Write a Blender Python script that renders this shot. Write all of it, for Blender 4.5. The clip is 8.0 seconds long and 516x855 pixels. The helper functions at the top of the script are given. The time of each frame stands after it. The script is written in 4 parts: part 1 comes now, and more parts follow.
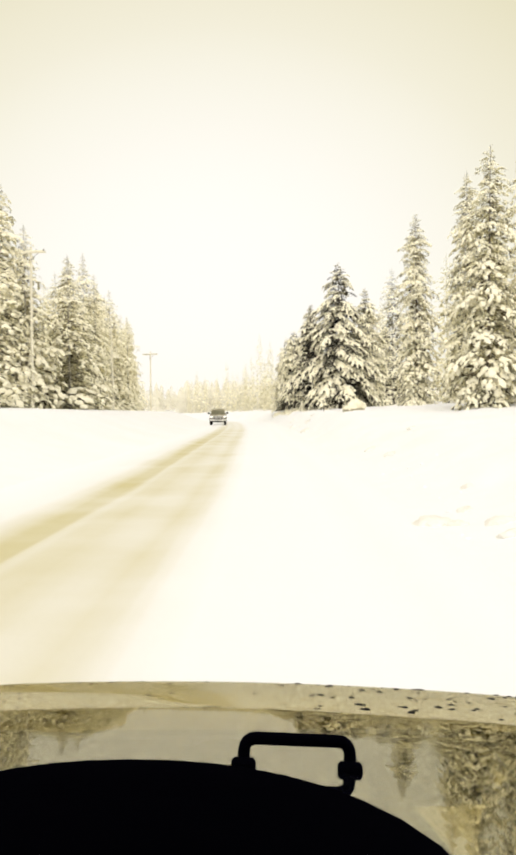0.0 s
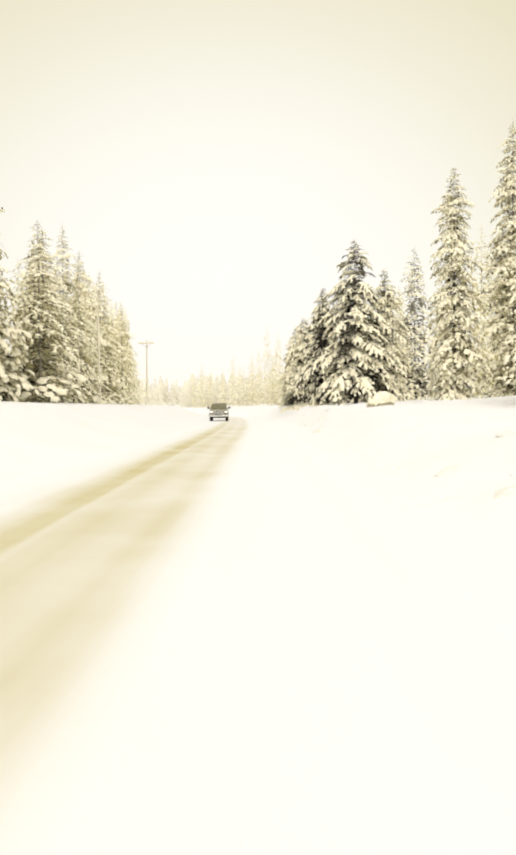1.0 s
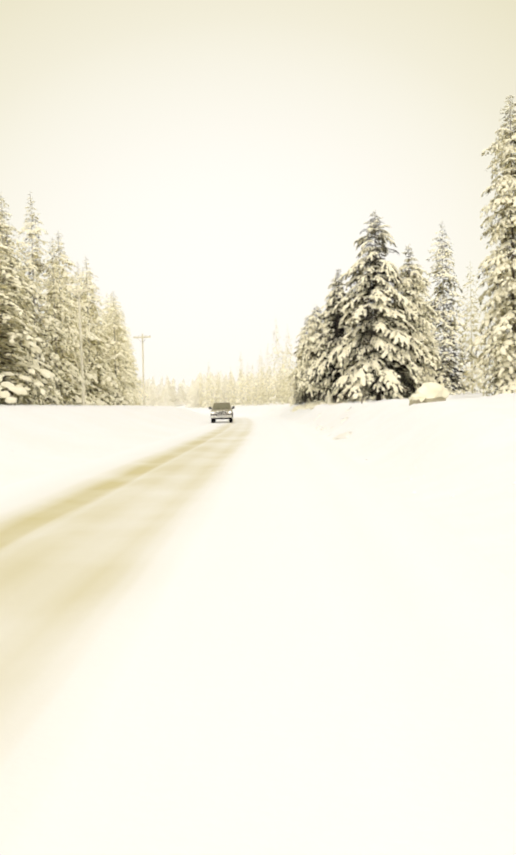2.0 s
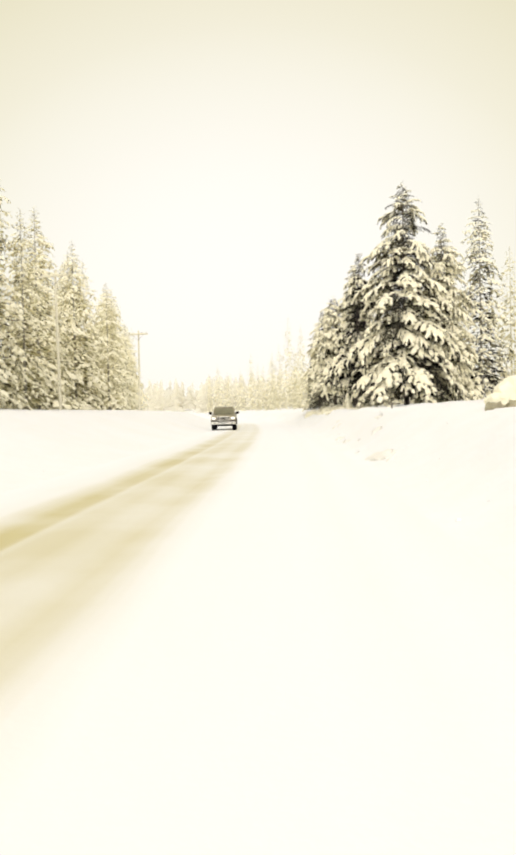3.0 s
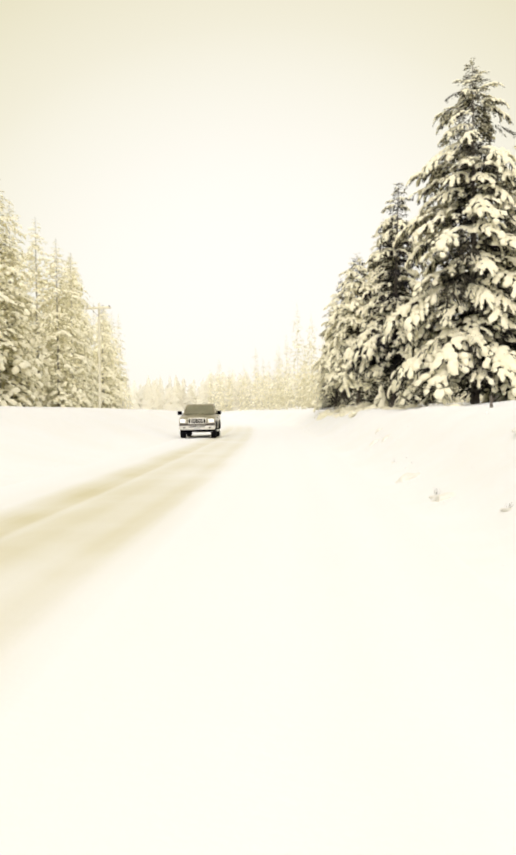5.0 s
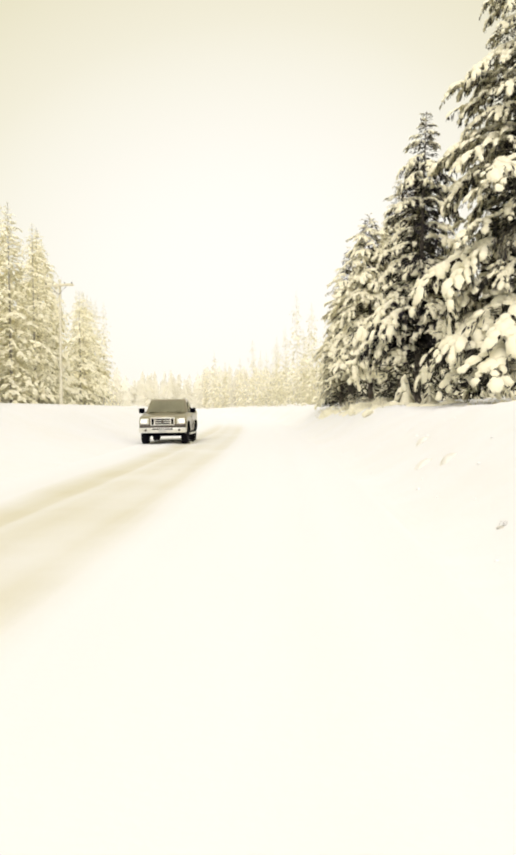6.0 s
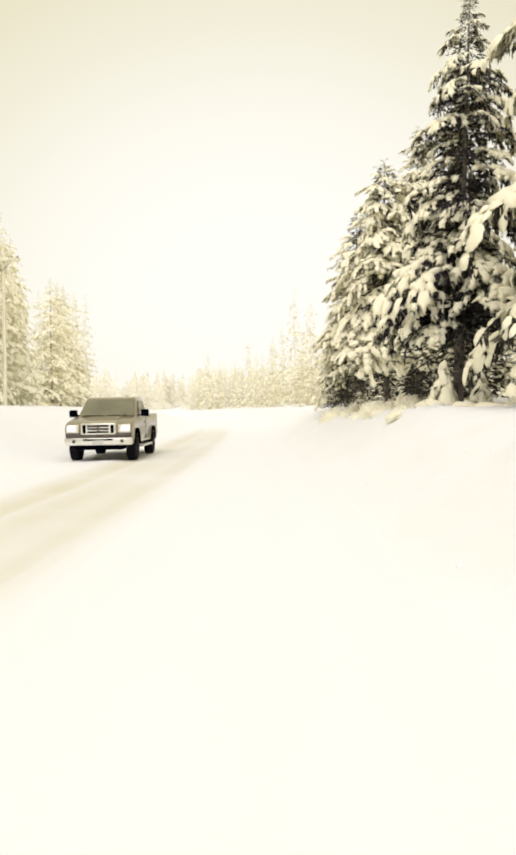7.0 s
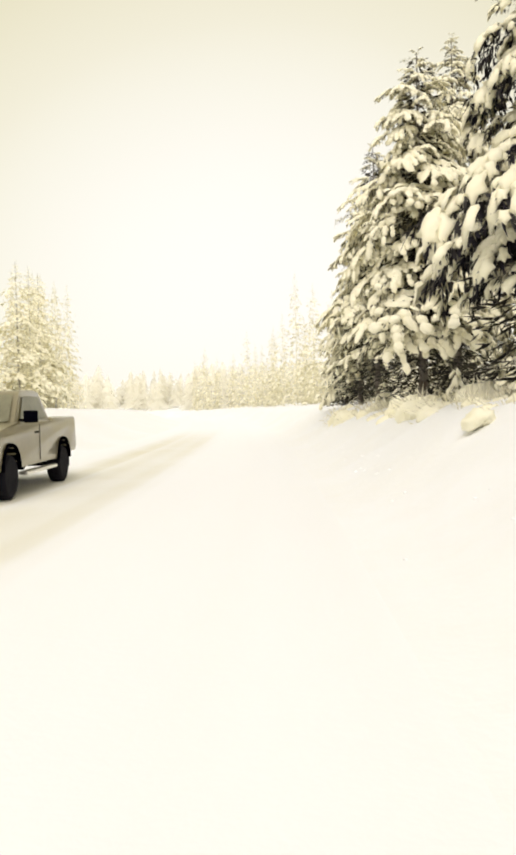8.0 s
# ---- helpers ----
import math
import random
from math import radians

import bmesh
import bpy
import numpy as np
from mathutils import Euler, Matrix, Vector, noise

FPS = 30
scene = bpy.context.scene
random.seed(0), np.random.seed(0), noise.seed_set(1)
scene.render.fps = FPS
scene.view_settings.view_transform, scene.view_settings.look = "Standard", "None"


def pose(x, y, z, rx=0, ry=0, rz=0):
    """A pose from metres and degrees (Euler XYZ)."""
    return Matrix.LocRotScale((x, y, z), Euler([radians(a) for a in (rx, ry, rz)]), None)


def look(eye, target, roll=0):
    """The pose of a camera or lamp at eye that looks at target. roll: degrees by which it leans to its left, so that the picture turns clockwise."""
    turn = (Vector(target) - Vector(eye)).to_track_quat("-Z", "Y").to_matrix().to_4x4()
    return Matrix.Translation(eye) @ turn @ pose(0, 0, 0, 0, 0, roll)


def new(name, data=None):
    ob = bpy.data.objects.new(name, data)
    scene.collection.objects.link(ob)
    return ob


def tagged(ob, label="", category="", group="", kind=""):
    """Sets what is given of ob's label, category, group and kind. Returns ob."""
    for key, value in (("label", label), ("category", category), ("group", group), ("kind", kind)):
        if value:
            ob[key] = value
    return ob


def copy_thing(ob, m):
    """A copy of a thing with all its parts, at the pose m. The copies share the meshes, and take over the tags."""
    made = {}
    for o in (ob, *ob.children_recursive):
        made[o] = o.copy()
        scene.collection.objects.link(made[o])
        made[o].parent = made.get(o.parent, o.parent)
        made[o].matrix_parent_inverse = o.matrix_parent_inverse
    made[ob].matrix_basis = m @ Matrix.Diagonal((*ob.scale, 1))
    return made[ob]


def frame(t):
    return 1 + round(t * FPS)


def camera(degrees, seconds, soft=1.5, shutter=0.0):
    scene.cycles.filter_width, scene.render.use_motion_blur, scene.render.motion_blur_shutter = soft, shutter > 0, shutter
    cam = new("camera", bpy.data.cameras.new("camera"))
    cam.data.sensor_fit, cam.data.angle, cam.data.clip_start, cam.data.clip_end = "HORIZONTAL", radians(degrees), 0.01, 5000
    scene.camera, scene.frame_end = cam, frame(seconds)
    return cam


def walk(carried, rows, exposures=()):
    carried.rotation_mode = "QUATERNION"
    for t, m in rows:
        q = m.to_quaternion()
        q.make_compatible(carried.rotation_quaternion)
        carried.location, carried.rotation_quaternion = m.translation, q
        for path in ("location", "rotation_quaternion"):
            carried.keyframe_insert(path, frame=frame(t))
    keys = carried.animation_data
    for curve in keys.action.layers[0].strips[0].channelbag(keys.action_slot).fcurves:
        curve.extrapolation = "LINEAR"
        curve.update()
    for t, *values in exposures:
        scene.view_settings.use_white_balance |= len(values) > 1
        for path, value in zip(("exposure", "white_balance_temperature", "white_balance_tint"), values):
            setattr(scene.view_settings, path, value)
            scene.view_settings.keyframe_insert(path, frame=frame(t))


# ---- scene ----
cam = camera(36.9, 8.0, soft=3.2)
# seconds, x, y, z, yaw, pitch, lean
ROWS = [
    (0.0, 0.000, 0.000, 1.449, 0.84, -1.13, 0.98),
    (0.5, 0.068, 4.994, 1.454, 1.16, -1.46, 0.61),
    (1.0, 0.127, 9.838, 1.450, 1.44, -1.51, 0.68),
    (1.5, 0.159, 14.950, 1.443, 1.84, -1.63, 1.13),
    (3.0, 0.166, 29.828, 1.448, 3.19, -1.17, 1.44),
    (3.5, 0.154, 34.648, 1.452, 3.38, -1.05, 0.80),
    (4.0, 0.124, 39.882, 1.452, 3.73, -1.22, 1.38),
    (4.5, 0.095, 44.959, 1.432, 3.86, -1.09, 0.92),
    (6.0, 0.023, 60.210, 1.474, 3.87, -1.44, 0.77),
    (6.5, 0.014, 65.045, 1.453, 3.82, -1.31, 1.08),
    (7.0, 0.007, 69.930, 1.469, 3.77, -1.35, 0.90),
    (7.5, 0.010, 74.845, 1.419, 3.75, -1.61, 0.82),
    (8.0, 0.000, 80.109, 1.446, 4.03, -1.37, 1.53),
]
walk(cam, [(t, pose(x, y, z, 90 + pitch, lean, yaw)) for t, x, y, z, yaw, pitch, lean in ROWS],
     exposures=[(0.0, 0.60, 6720, 12), (8.0, 0.60, 6720, 12)])

# ---- world and sun: bright overcast, low mist glow ahead holding lens falloff, the sun behind thin cloud ----
SUN_EL, SUN_AZ = 50.0, 182.0
world = bpy.data.worlds.new("overcast")
scene.world = world
world.use_nodes = True
wn, wl = world.node_tree.nodes, world.node_tree.links
wn.clear()
w_out = wn.new("ShaderNodeOutputWorld")
w_bg = wn.new("ShaderNodeBackground")
w_sky = wn.new("ShaderNodeTexSky")
w_sky.sky_type = "NISHITA"
w_sky.sun_disc = False
w_sky.sun_elevation, w_sky.sun_rotation = radians(SUN_EL), radians(SUN_AZ)
w_sky.dust_density = 4.0
w_geo = wn.new("ShaderNodeTexCoord")
w_dot = wn.new("ShaderNodeVectorMath")
w_dot.operation = "DOT_PRODUCT"
GLOW = Vector((-0.045, math.cos(radians(7)), math.sin(radians(7)))).normalized()
w_dot.inputs[1].default_value = GLOW
w_wide, w_unit = wn.new("ShaderNodeVectorMath"), wn.new("ShaderNodeVectorMath")
w_wide.operation, w_unit.operation = "MULTIPLY", "NORMALIZE"
w_wide.inputs[1].default_value = (0.68, 1.0, 0.86)   # the glow is broader than high, shaped to fit the camera's view
w_ramp = wn.new("ShaderNodeValToRGB")
w_ramp.color_ramp.interpolation = "B_SPLINE"
els = w_ramp.color_ramp.elements
els[0].position, els[0].color = 0.0, (0.485, 0.475, 0.42, 1)
els[1].position, els[1].color = 1.0, (0.72, 0.71, 0.675, 1)
for p_, c_ in ((0.60, (0.485, 0.475, 0.42)), (0.86, (0.497, 0.473, 0.28)), (0.92, (0.526, 0.503, 0.342)), (0.96, (0.618, 0.604, 0.492)), (0.982, (0.668, 0.666, 0.60))):
    e_ = els.new(p_)
    e_.color = (*c_, 1)
w_tint = wn.new("ShaderNodeMix")
w_tint.data_type = "RGBA"
w_tint.inputs[0].default_value = 0.008
wl.new(w_geo.outputs["Generated"], w_wide.inputs[0])
wl.new(w_wide.outputs[0], w_unit.inputs[0])
wl.new(w_unit.outputs[0], w_dot.inputs[0])
wl.new(w_dot.outputs["Value"], w_ramp.inputs[0])
wl.new(w_ramp.outputs[0], w_tint.inputs[6])
wl.new(w_sky.outputs[0], w_tint.inputs[7])
wl.new(w_tint.outputs[2], w_bg.inputs[0])
w_bg.inputs[1].default_value = 0.94
wl.new(w_bg.outputs[0], w_out.inputs[0])

sun_data = bpy.data.lights.new("sun", "SUN")
sun_data.energy, sun_data.angle, sun_data.color = 1.22, radians(50), (1.0, 0.975, 0.975)
sun = new("sun", sun_data)
sun_from = Vector((math.sin(radians(SUN_AZ)), math.cos(radians(SUN_AZ)), math.tan(radians(SUN_EL))))
sun.matrix_world = look(sun_from * 60, (0, 0, 0))


# ---- materials ----
def material(name, base, rough=0.6, metal=0.0, vary=0.0, scale=3.0, bump=0.0, bump_scale=20.0, second=None, spec=0.5, coat=0.0):
    """A surface with colour variation at two scales and fine relief. second: the colour that the stains turn to."""
    m = bpy.data.materials.new(name)
    m.use_nodes = True
    n, l = m.node_tree.nodes, m.node_tree.links
    b = n["Principled BSDF"]
    b.inputs["Base Color"].default_value = (*base, 1)
    b.inputs["Roughness"].default_value = rough
    b.inputs["Metallic"].default_value = metal
    b.inputs["Specular IOR Level"].default_value = spec
    b.inputs["Coat Weight"].default_value = coat
    tc = n.new("ShaderNodeTexCoord")
    if vary:
        a, c = n.new("ShaderNodeTexNoise"), n.new("ShaderNodeTexNoise")
        a.inputs["Scale"].default_value, c.inputs["Scale"].default_value = scale, scale * 9
        a.inputs["Detail"].default_value = c.inputs["Detail"].default_value = 4
        add = n.new("ShaderNodeMath")
        add.operation = "MULTIPLY_ADD"
        add.inputs[1].default_value = 0.5
        l.new(tc.outputs["Object"], a.inputs["Vector"])
        l.new(tc.outputs["Object"], c.inputs["Vector"])
        l.new(c.outputs["Fac"], add.inputs[0])
        l.new(a.outputs["Fac"], add.inputs[2])
        mr = n.new("ShaderNodeMapRange")
        mr.inputs["From Min"].default_value, mr.inputs["From Max"].default_value = 0.55, 0.95
        mr.inputs["To Max"].default_value = vary
        l.new(add.outputs[0], mr.inputs["Value"])
        mix = n.new("ShaderNodeMix")
        mix.data_type = "RGBA"
        mix.inputs[6].default_value = (*base, 1)
        mix.inputs[7].default_value = (*(second or [v * 0.6 for v in base]), 1)
        l.new(mr.outputs[0], mix.inputs[0])
        l.new(mix.outputs[2], b.inputs["Base Color"])
    if bump:
        d, bp = n.new("ShaderNodeTexNoise"), n.new("ShaderNodeBump")
        d.inputs["Scale"].default_value, d.inputs["Detail"].default_value = bump_scale, 5
        bp.inputs["Strength"].default_value, bp.inputs["Distance"].default_value = bump, 0.05
        l.new(tc.outputs["Object"], d.inputs["Vector"])
        l.new(d.outputs["Fac"], bp.inputs["Height"])
        l.new(bp.outputs[0], b.inputs["Normal"])
    return m


def needle_material(name, frost, solid=1.0, rime=(0.75, 0.71, 0.50), dark=(0.024, 0.022, 0.022), light=(0.062, 0.056, 0.040)):
    """Spruce needles, dark green, with a pale tone on a share of the twigs: rime, and painted haze further off. solid:
    below one where see-through needles stand in for haze.
    """
    m = bpy.data.materials.new(name)
    m.use_nodes = True
    n, l = m.node_tree.nodes, m.node_tree.links
    b = n["Principled BSDF"]
    b.inputs["Roughness"].default_value = 0.75
    b.inputs["Specular IOR Level"].default_value = 0.2
    tc, ns = n.new("ShaderNodeTexCoord"), n.new("ShaderNodeTexNoise")
    ns.noise_dimensions = "4D"
    ns.inputs["Scale"].default_value, ns.inputs["Detail"].default_value = 1.7, 6
    info, far = n.new("ShaderNodeObjectInfo"), n.new("ShaderNodeMath")
    far.operation = "MULTIPLY"
    far.inputs[1].default_value = 37.0
    l.new(info.outputs["Random"], far.inputs[0])
    l.new(far.outputs[0], ns.inputs["W"])
    l.new(tc.outputs["Object"], ns.inputs["Vector"])
    isl = n.new("ShaderNodeNewGeometry")
    mix_r = n.new("ShaderNodeMath")
    mix_r.operation = "MULTIPLY_ADD"
    mix_r.inputs[1].default_value = 0.16
    l.new(isl.outputs["Random Per Island"], mix_r.inputs[0])
    l.new(ns.outputs["Fac"], mix_r.inputs[2])
    mr = n.new("ShaderNodeMapRange")
    mr.inputs["From Min"].default_value = 0.84 - 0.75 * frost
    mr.inputs["From Max"].default_value = 1.04 - 0.75 * frost
    l.new(mix_r.outputs[0], mr.inputs["Value"])
    green = n.new("ShaderNodeMix")
    green.data_type = "RGBA"
    green.inputs[6].default_value, green.inputs[7].default_value = (*dark, 1), (*light, 1)
    l.new(isl.outputs["Random Per Island"], green.inputs[0])
    mix = n.new("ShaderNodeMix")
    mix.data_type = "RGBA"
    mix.inputs[7].default_value = (*rime, 1)
    b.inputs["Alpha"].default_value = solid
    l.new(mr.outputs[0], mix.inputs[0])
    l.new(green.outputs[2], mix.inputs[6])
    l.new(mix.outputs[2], b.inputs["Base Color"])
    return m


SNOW = material("fresh_snow", (0.90, 0.91, 0.92), 0.8, vary=0.30, scale=0.22, second=(0.85, 0.835, 0.765), bump=0.25, bump_scale=9, spec=0.25)
TREE_SNOW = material("clinging_snow", (0.95, 0.915, 0.73), 0.85, vary=0.6, scale=1.5, second=(0.91, 0.86, 0.63), bump=0.35, bump_scale=12, spec=0.2)
# haze is put into the cream colour of the far trees' snow
HAZE_SNOW = material("rime_snow", (0.88, 0.85, 0.69), 0.9, vary=0.7, scale=0.8, second=(0.85, 0.81, 0.64), bump=0.4, bump_scale=8, spec=0.1)
# paler tones and see-through needles imitate haze on the further trees
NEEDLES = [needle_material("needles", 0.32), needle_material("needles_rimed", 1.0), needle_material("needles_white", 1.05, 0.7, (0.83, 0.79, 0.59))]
NEEDLES_EDGE = needle_material("needles_edge", 0.51)
# lighter warm needles carry painted haze for the far roadside and the bank
NEEDLES_HAZE = needle_material("needles_hoar", 0.50, rime=(0.84, 0.785, 0.50), dark=(0.10, 0.085, 0.045), light=(0.20, 0.175, 0.095))
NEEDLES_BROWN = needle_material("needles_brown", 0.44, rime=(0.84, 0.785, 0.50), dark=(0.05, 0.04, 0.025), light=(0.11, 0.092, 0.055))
# the two darkest needle colours hold the shade between and behind boughs
NEEDLES_DEEP = needle_material("needles_deep", 0.22, dark=(0.016, 0.013, 0.022), light=(0.045, 0.040, 0.036))
NEEDLES_DARK = needle_material("needles_sheltered", 0.12)
NEEDLES_HAZE_LIGHT = needle_material("needles_frosted", 0.72, rime=(0.84, 0.785, 0.50), dark=(0.10, 0.085, 0.045), light=(0.20, 0.175, 0.095))
# the far woods' haze is painted as a pale, part-clear colour
WOODS_HAZE = needle_material("woods_rime", 1.2, 0.40, (0.93, 0.90, 0.77))
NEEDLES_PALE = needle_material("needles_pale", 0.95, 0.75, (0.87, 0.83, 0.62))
BARK = material("spruce_bark", (0.11, 0.085, 0.065), 0.9, vary=0.9, scale=2, second=(0.22, 0.20, 0.18), bump=1.0, bump_scale=14)
# bark of further trunks, lightened in colour to imitate haze
HAZE_BARK = material("rimed_bark", (0.24, 0.22, 0.18), 0.9, vary=0.9, scale=2, second=(0.5, 0.48, 0.42), bump=0.6, bump_scale=14)
# pole wood is painted pale in place of haze
POLE_WOOD = material("weathered_pole", (0.84, 0.80, 0.64), 0.85, vary=0.8, scale=1.5, second=(0.72, 0.68, 0.53), bump=0.6, bump_scale=25)
ROCK = material("lichen_rock", (0.50, 0.47, 0.32), 0.9, vary=0.9, scale=1.2, second=(0.28, 0.25, 0.17), bump=1.0, bump_scale=5)
BRUSH = material("frosted_brush", (0.78, 0.74, 0.58), 0.9, vary=0.8, scale=3, second=(0.54, 0.50, 0.36))
CRUST = material("crusted_snow", (0.86, 0.85, 0.79), 0.85, vary=0.8, scale=2.5, second=(0.79, 0.76, 0.67), bump=0.6, bump_scale=14, spec=0.2)
BLACK = material("black_plastic", (0.0014, 0.0014, 0.0036), 0.9, vary=0.5, scale=4, second=(0.0026, 0.0026, 0.005), spec=0.0)
RUBBER = material("tyre_rubber", (0.005, 0.0045, 0.008), 0.85, vary=0.6, scale=6, second=(0.010, 0.009, 0.013), bump=0.4, bump_scale=60, spec=0.15)
CAR_NAVY = material("navy_paint", (0.012, 0.014, 0.035), 0.02, vary=0.3, scale=2, second=(0.016, 0.016, 0.03))
# strong cream-tinted reflection stands in for a brighter, warmer sky
CAR_NAVY.node_tree.nodes["Principled BSDF"].inputs["IOR"].default_value = 13.0
CAR_NAVY.node_tree.nodes["Principled BSDF"].inputs["Specular Tint"].default_value = (1.0, 0.93, 0.66, 1)
TAN_PAINT = material("tan_paint", (0.27, 0.235, 0.135), 0.30, metal=0.3, vary=0.6, scale=1.6, second=(0.20, 0.17, 0.10), coat=0.5)
GREY_TRIM = material("grey_trim", (0.045, 0.036, 0.03), 0.5, vary=0.6, scale=3, second=(0.15, 0.13, 0.10))
CHROME = material("chrome", (0.86, 0.85, 0.80), 0.30, metal=1.0, vary=0.4, scale=3, second=(0.66, 0.64, 0.56))
# the pale sky reflection is put into the glass's base colour
GLASS_SKY_TONE = material("windscreen_glass", (0.42, 0.40, 0.26), 0.10, vary=0.6, scale=0.9, second=(0.27, 0.26, 0.17), spec=0.7)
PLATE = material("plate_grey", (0.55, 0.55, 0.52), 0.5)
LAMP = bpy.data.materials.new("lit_headlight")
LAMP.use_nodes = True
LAMP.node_tree.nodes["Principled BSDF"].inputs["Emission Color"].default_value = (1, 0.97, 0.9, 1)
LAMP.node_tree.nodes["Principled BSDF"].inputs["Emission Strength"].default_value = 0.75


def road_material():
    """Packed snow, with sand and thaw in long tyre tracks. UV: across the road in metres, along it in metres."""
    m = bpy.data.materials.new("packed_snow_road")
    m.use_nodes = True
    n, l = m.node_tree.nodes, m.node_tree.links
    b = n["Principled BSDF"]
    b.inputs["Roughness"].default_value = 0.7
    b.inputs["Specular IOR Level"].default_value = 0.3
    uv = n.new("ShaderNodeUVMap")
    sep = n.new("ShaderNodeSeparateXYZ")
    l.new(uv.outputs[0], sep.inputs[0])
    mp = n.new("ShaderNodeMapping")
    mp.inputs["Scale"].default_value = (1.0, 0.035, 1.0)
    l.new(uv.outputs[0], mp.inputs[0])
    streak = n.new("ShaderNodeTexNoise")
    streak.inputs["Scale"].default_value, streak.inputs["Detail"].default_value = 3.2, 5
    l.new(mp.outputs[0], streak.inputs["Vector"])
    blotch = n.new("ShaderNodeTexNoise")
    blotch.inputs["Scale"].default_value, blotch.inputs["Detail"].default_value = 0.35, 4
    l.new(uv.outputs[0], blotch.inputs["Vector"])
    wob = n.new("ShaderNodeMath")
    wob.operation = "MULTIPLY_ADD"
    wob.inputs[1].default_value = 0.28
    l.new(streak.outputs["Fac"], wob.inputs[0])
    l.new(sep.outputs[0], wob.inputs[2])
    norm = n.new("ShaderNodeMapRange")
    norm.inputs["From Min"].default_value, norm.inputs["From Max"].default_value = -5.36, 2.64
    l.new(wob.outputs[0], norm.inputs["Value"])
    ramp = n.new("ShaderNodeValToRGB")
    r = ramp.color_ramp
    stops = [(-5.5, 0.0), (-4.6, 0.06), (-3.9, 0.16), (-3.6, 0.50), (-3.3, 0.86), (-3.02, 0.84), (-2.90, 0.52), (-2.80, 0.50), (-2.65, 0.60), (-2.35, 0.66),
             (-2.05, 0.52), (-1.85, 0.50), (-1.6, 0.64), (-1.38, 0.52), (-1.15, 0.18), (-0.85, 0.04), (0.4, 0.0), (0.9, 0.03), (1.3, 0.0), (2.0, 0.05)]
    r.elements[0].position, r.elements[0].color = 0, (0, 0, 0, 1)
    r.elements[1].position, r.elements[1].color = 1, (0, 0, 0, 1)
    for s, v in stops:
        e = r.elements.new((s + 5.5) / 8.0)
        e.color = (v, v, v, 1)
    l.new(norm.outputs[0], ramp.inputs[0])
    mul = n.new("ShaderNodeMath")
    mul.operation = "MULTIPLY"
    mr = n.new("ShaderNodeMapRange")
    mr.inputs["From Min"].default_value, mr.inputs["From Max"].default_value = 0.3, 0.6
    mr.inputs["To Min"].default_value, mr.inputs["To Max"].default_value = 0.7, 1.1
    l.new(blotch.outputs["Fac"], mr.inputs["Value"])
    l.new(ramp.outputs[0], mul.inputs[0])
    l.new(mr.outputs[0], mul.inputs[1])
    mix = n.new("ShaderNodeMix")
    mix.data_type = "RGBA"
    mix.inputs[6].default_value = (0.90, 0.91, 0.92, 1)
    mix.inputs[7].default_value = (0.58, 0.52, 0.27, 1)
    sand = n.new("ShaderNodeMapRange")   # the sand thins out along the way
    sand.interpolation_type = "SMOOTHSTEP"
    sand.inputs["From Min"].default_value, sand.inputs["From Max"].default_value = 40, 95
    sand.inputs["To Min"].default_value, sand.inputs["To Max"].default_value = 1.05, 0.55
    l.new(sep.outputs[1], sand.inputs["Value"])
    bend_fade = n.new("ShaderNodeMapRange")   # the tracks fade out in the bend to fit the camera's view
    bend_fade.interpolation_type = "SMOOTHSTEP"
    bend_fade.inputs["From Min"].default_value, bend_fade.inputs["From Max"].default_value = 108, 140
    bend_fade.inputs["To Min"].default_value, bend_fade.inputs["To Max"].default_value = 1.0, 0.04
    l.new(sep.outputs[1], bend_fade.inputs["Value"])
    both = n.new("ShaderNodeMath")
    both.operation = "MULTIPLY"
    l.new(sand.outputs[0], both.inputs[0])
    l.new(bend_fade.outputs[0], both.inputs[1])
    thin = n.new("ShaderNodeMath")
    thin.operation, thin.use_clamp = "MULTIPLY", True
    l.new(mul.outputs[0], thin.inputs[0])
    l.new(both.outputs[0], thin.inputs[1])
    l.new(thin.outputs[0], mix.inputs[0])
    l.new(mix.outputs[2], b.inputs["Base Color"])
    bp, fine = n.new("ShaderNodeBump"), n.new("ShaderNodeTexNoise")
    fine.inputs["Scale"].default_value, fine.inputs["Detail"].default_value = 14, 4
    l.new(uv.outputs[0], fine.inputs["Vector"])
    bp.inputs["Strength"].default_value, bp.inputs["Distance"].default_value = 0.15, 0.03
    l.new(fine.outputs["Fac"], bp.inputs["Height"])
    l.new(bp.outputs[0], b.inputs["Normal"])
    return m


# ---- plan: the road bends to the left ahead ----
def bend(y):
    """The road's shift to the side at y."""
    u = np.clip(np.asarray(y, float) - 10, 0, 225)
    d = 1.2e-4 * u ** 2 + 1.73e-6 * u ** 3
    v = np.clip(np.asarray(y, float) - 235, 0, 130)
    return -(d + v * 0.28 + 0.004 * v ** 2)


def smooth(a):
    a = np.clip(a, 0, 1)
    return a * a * (3 - 2 * a)


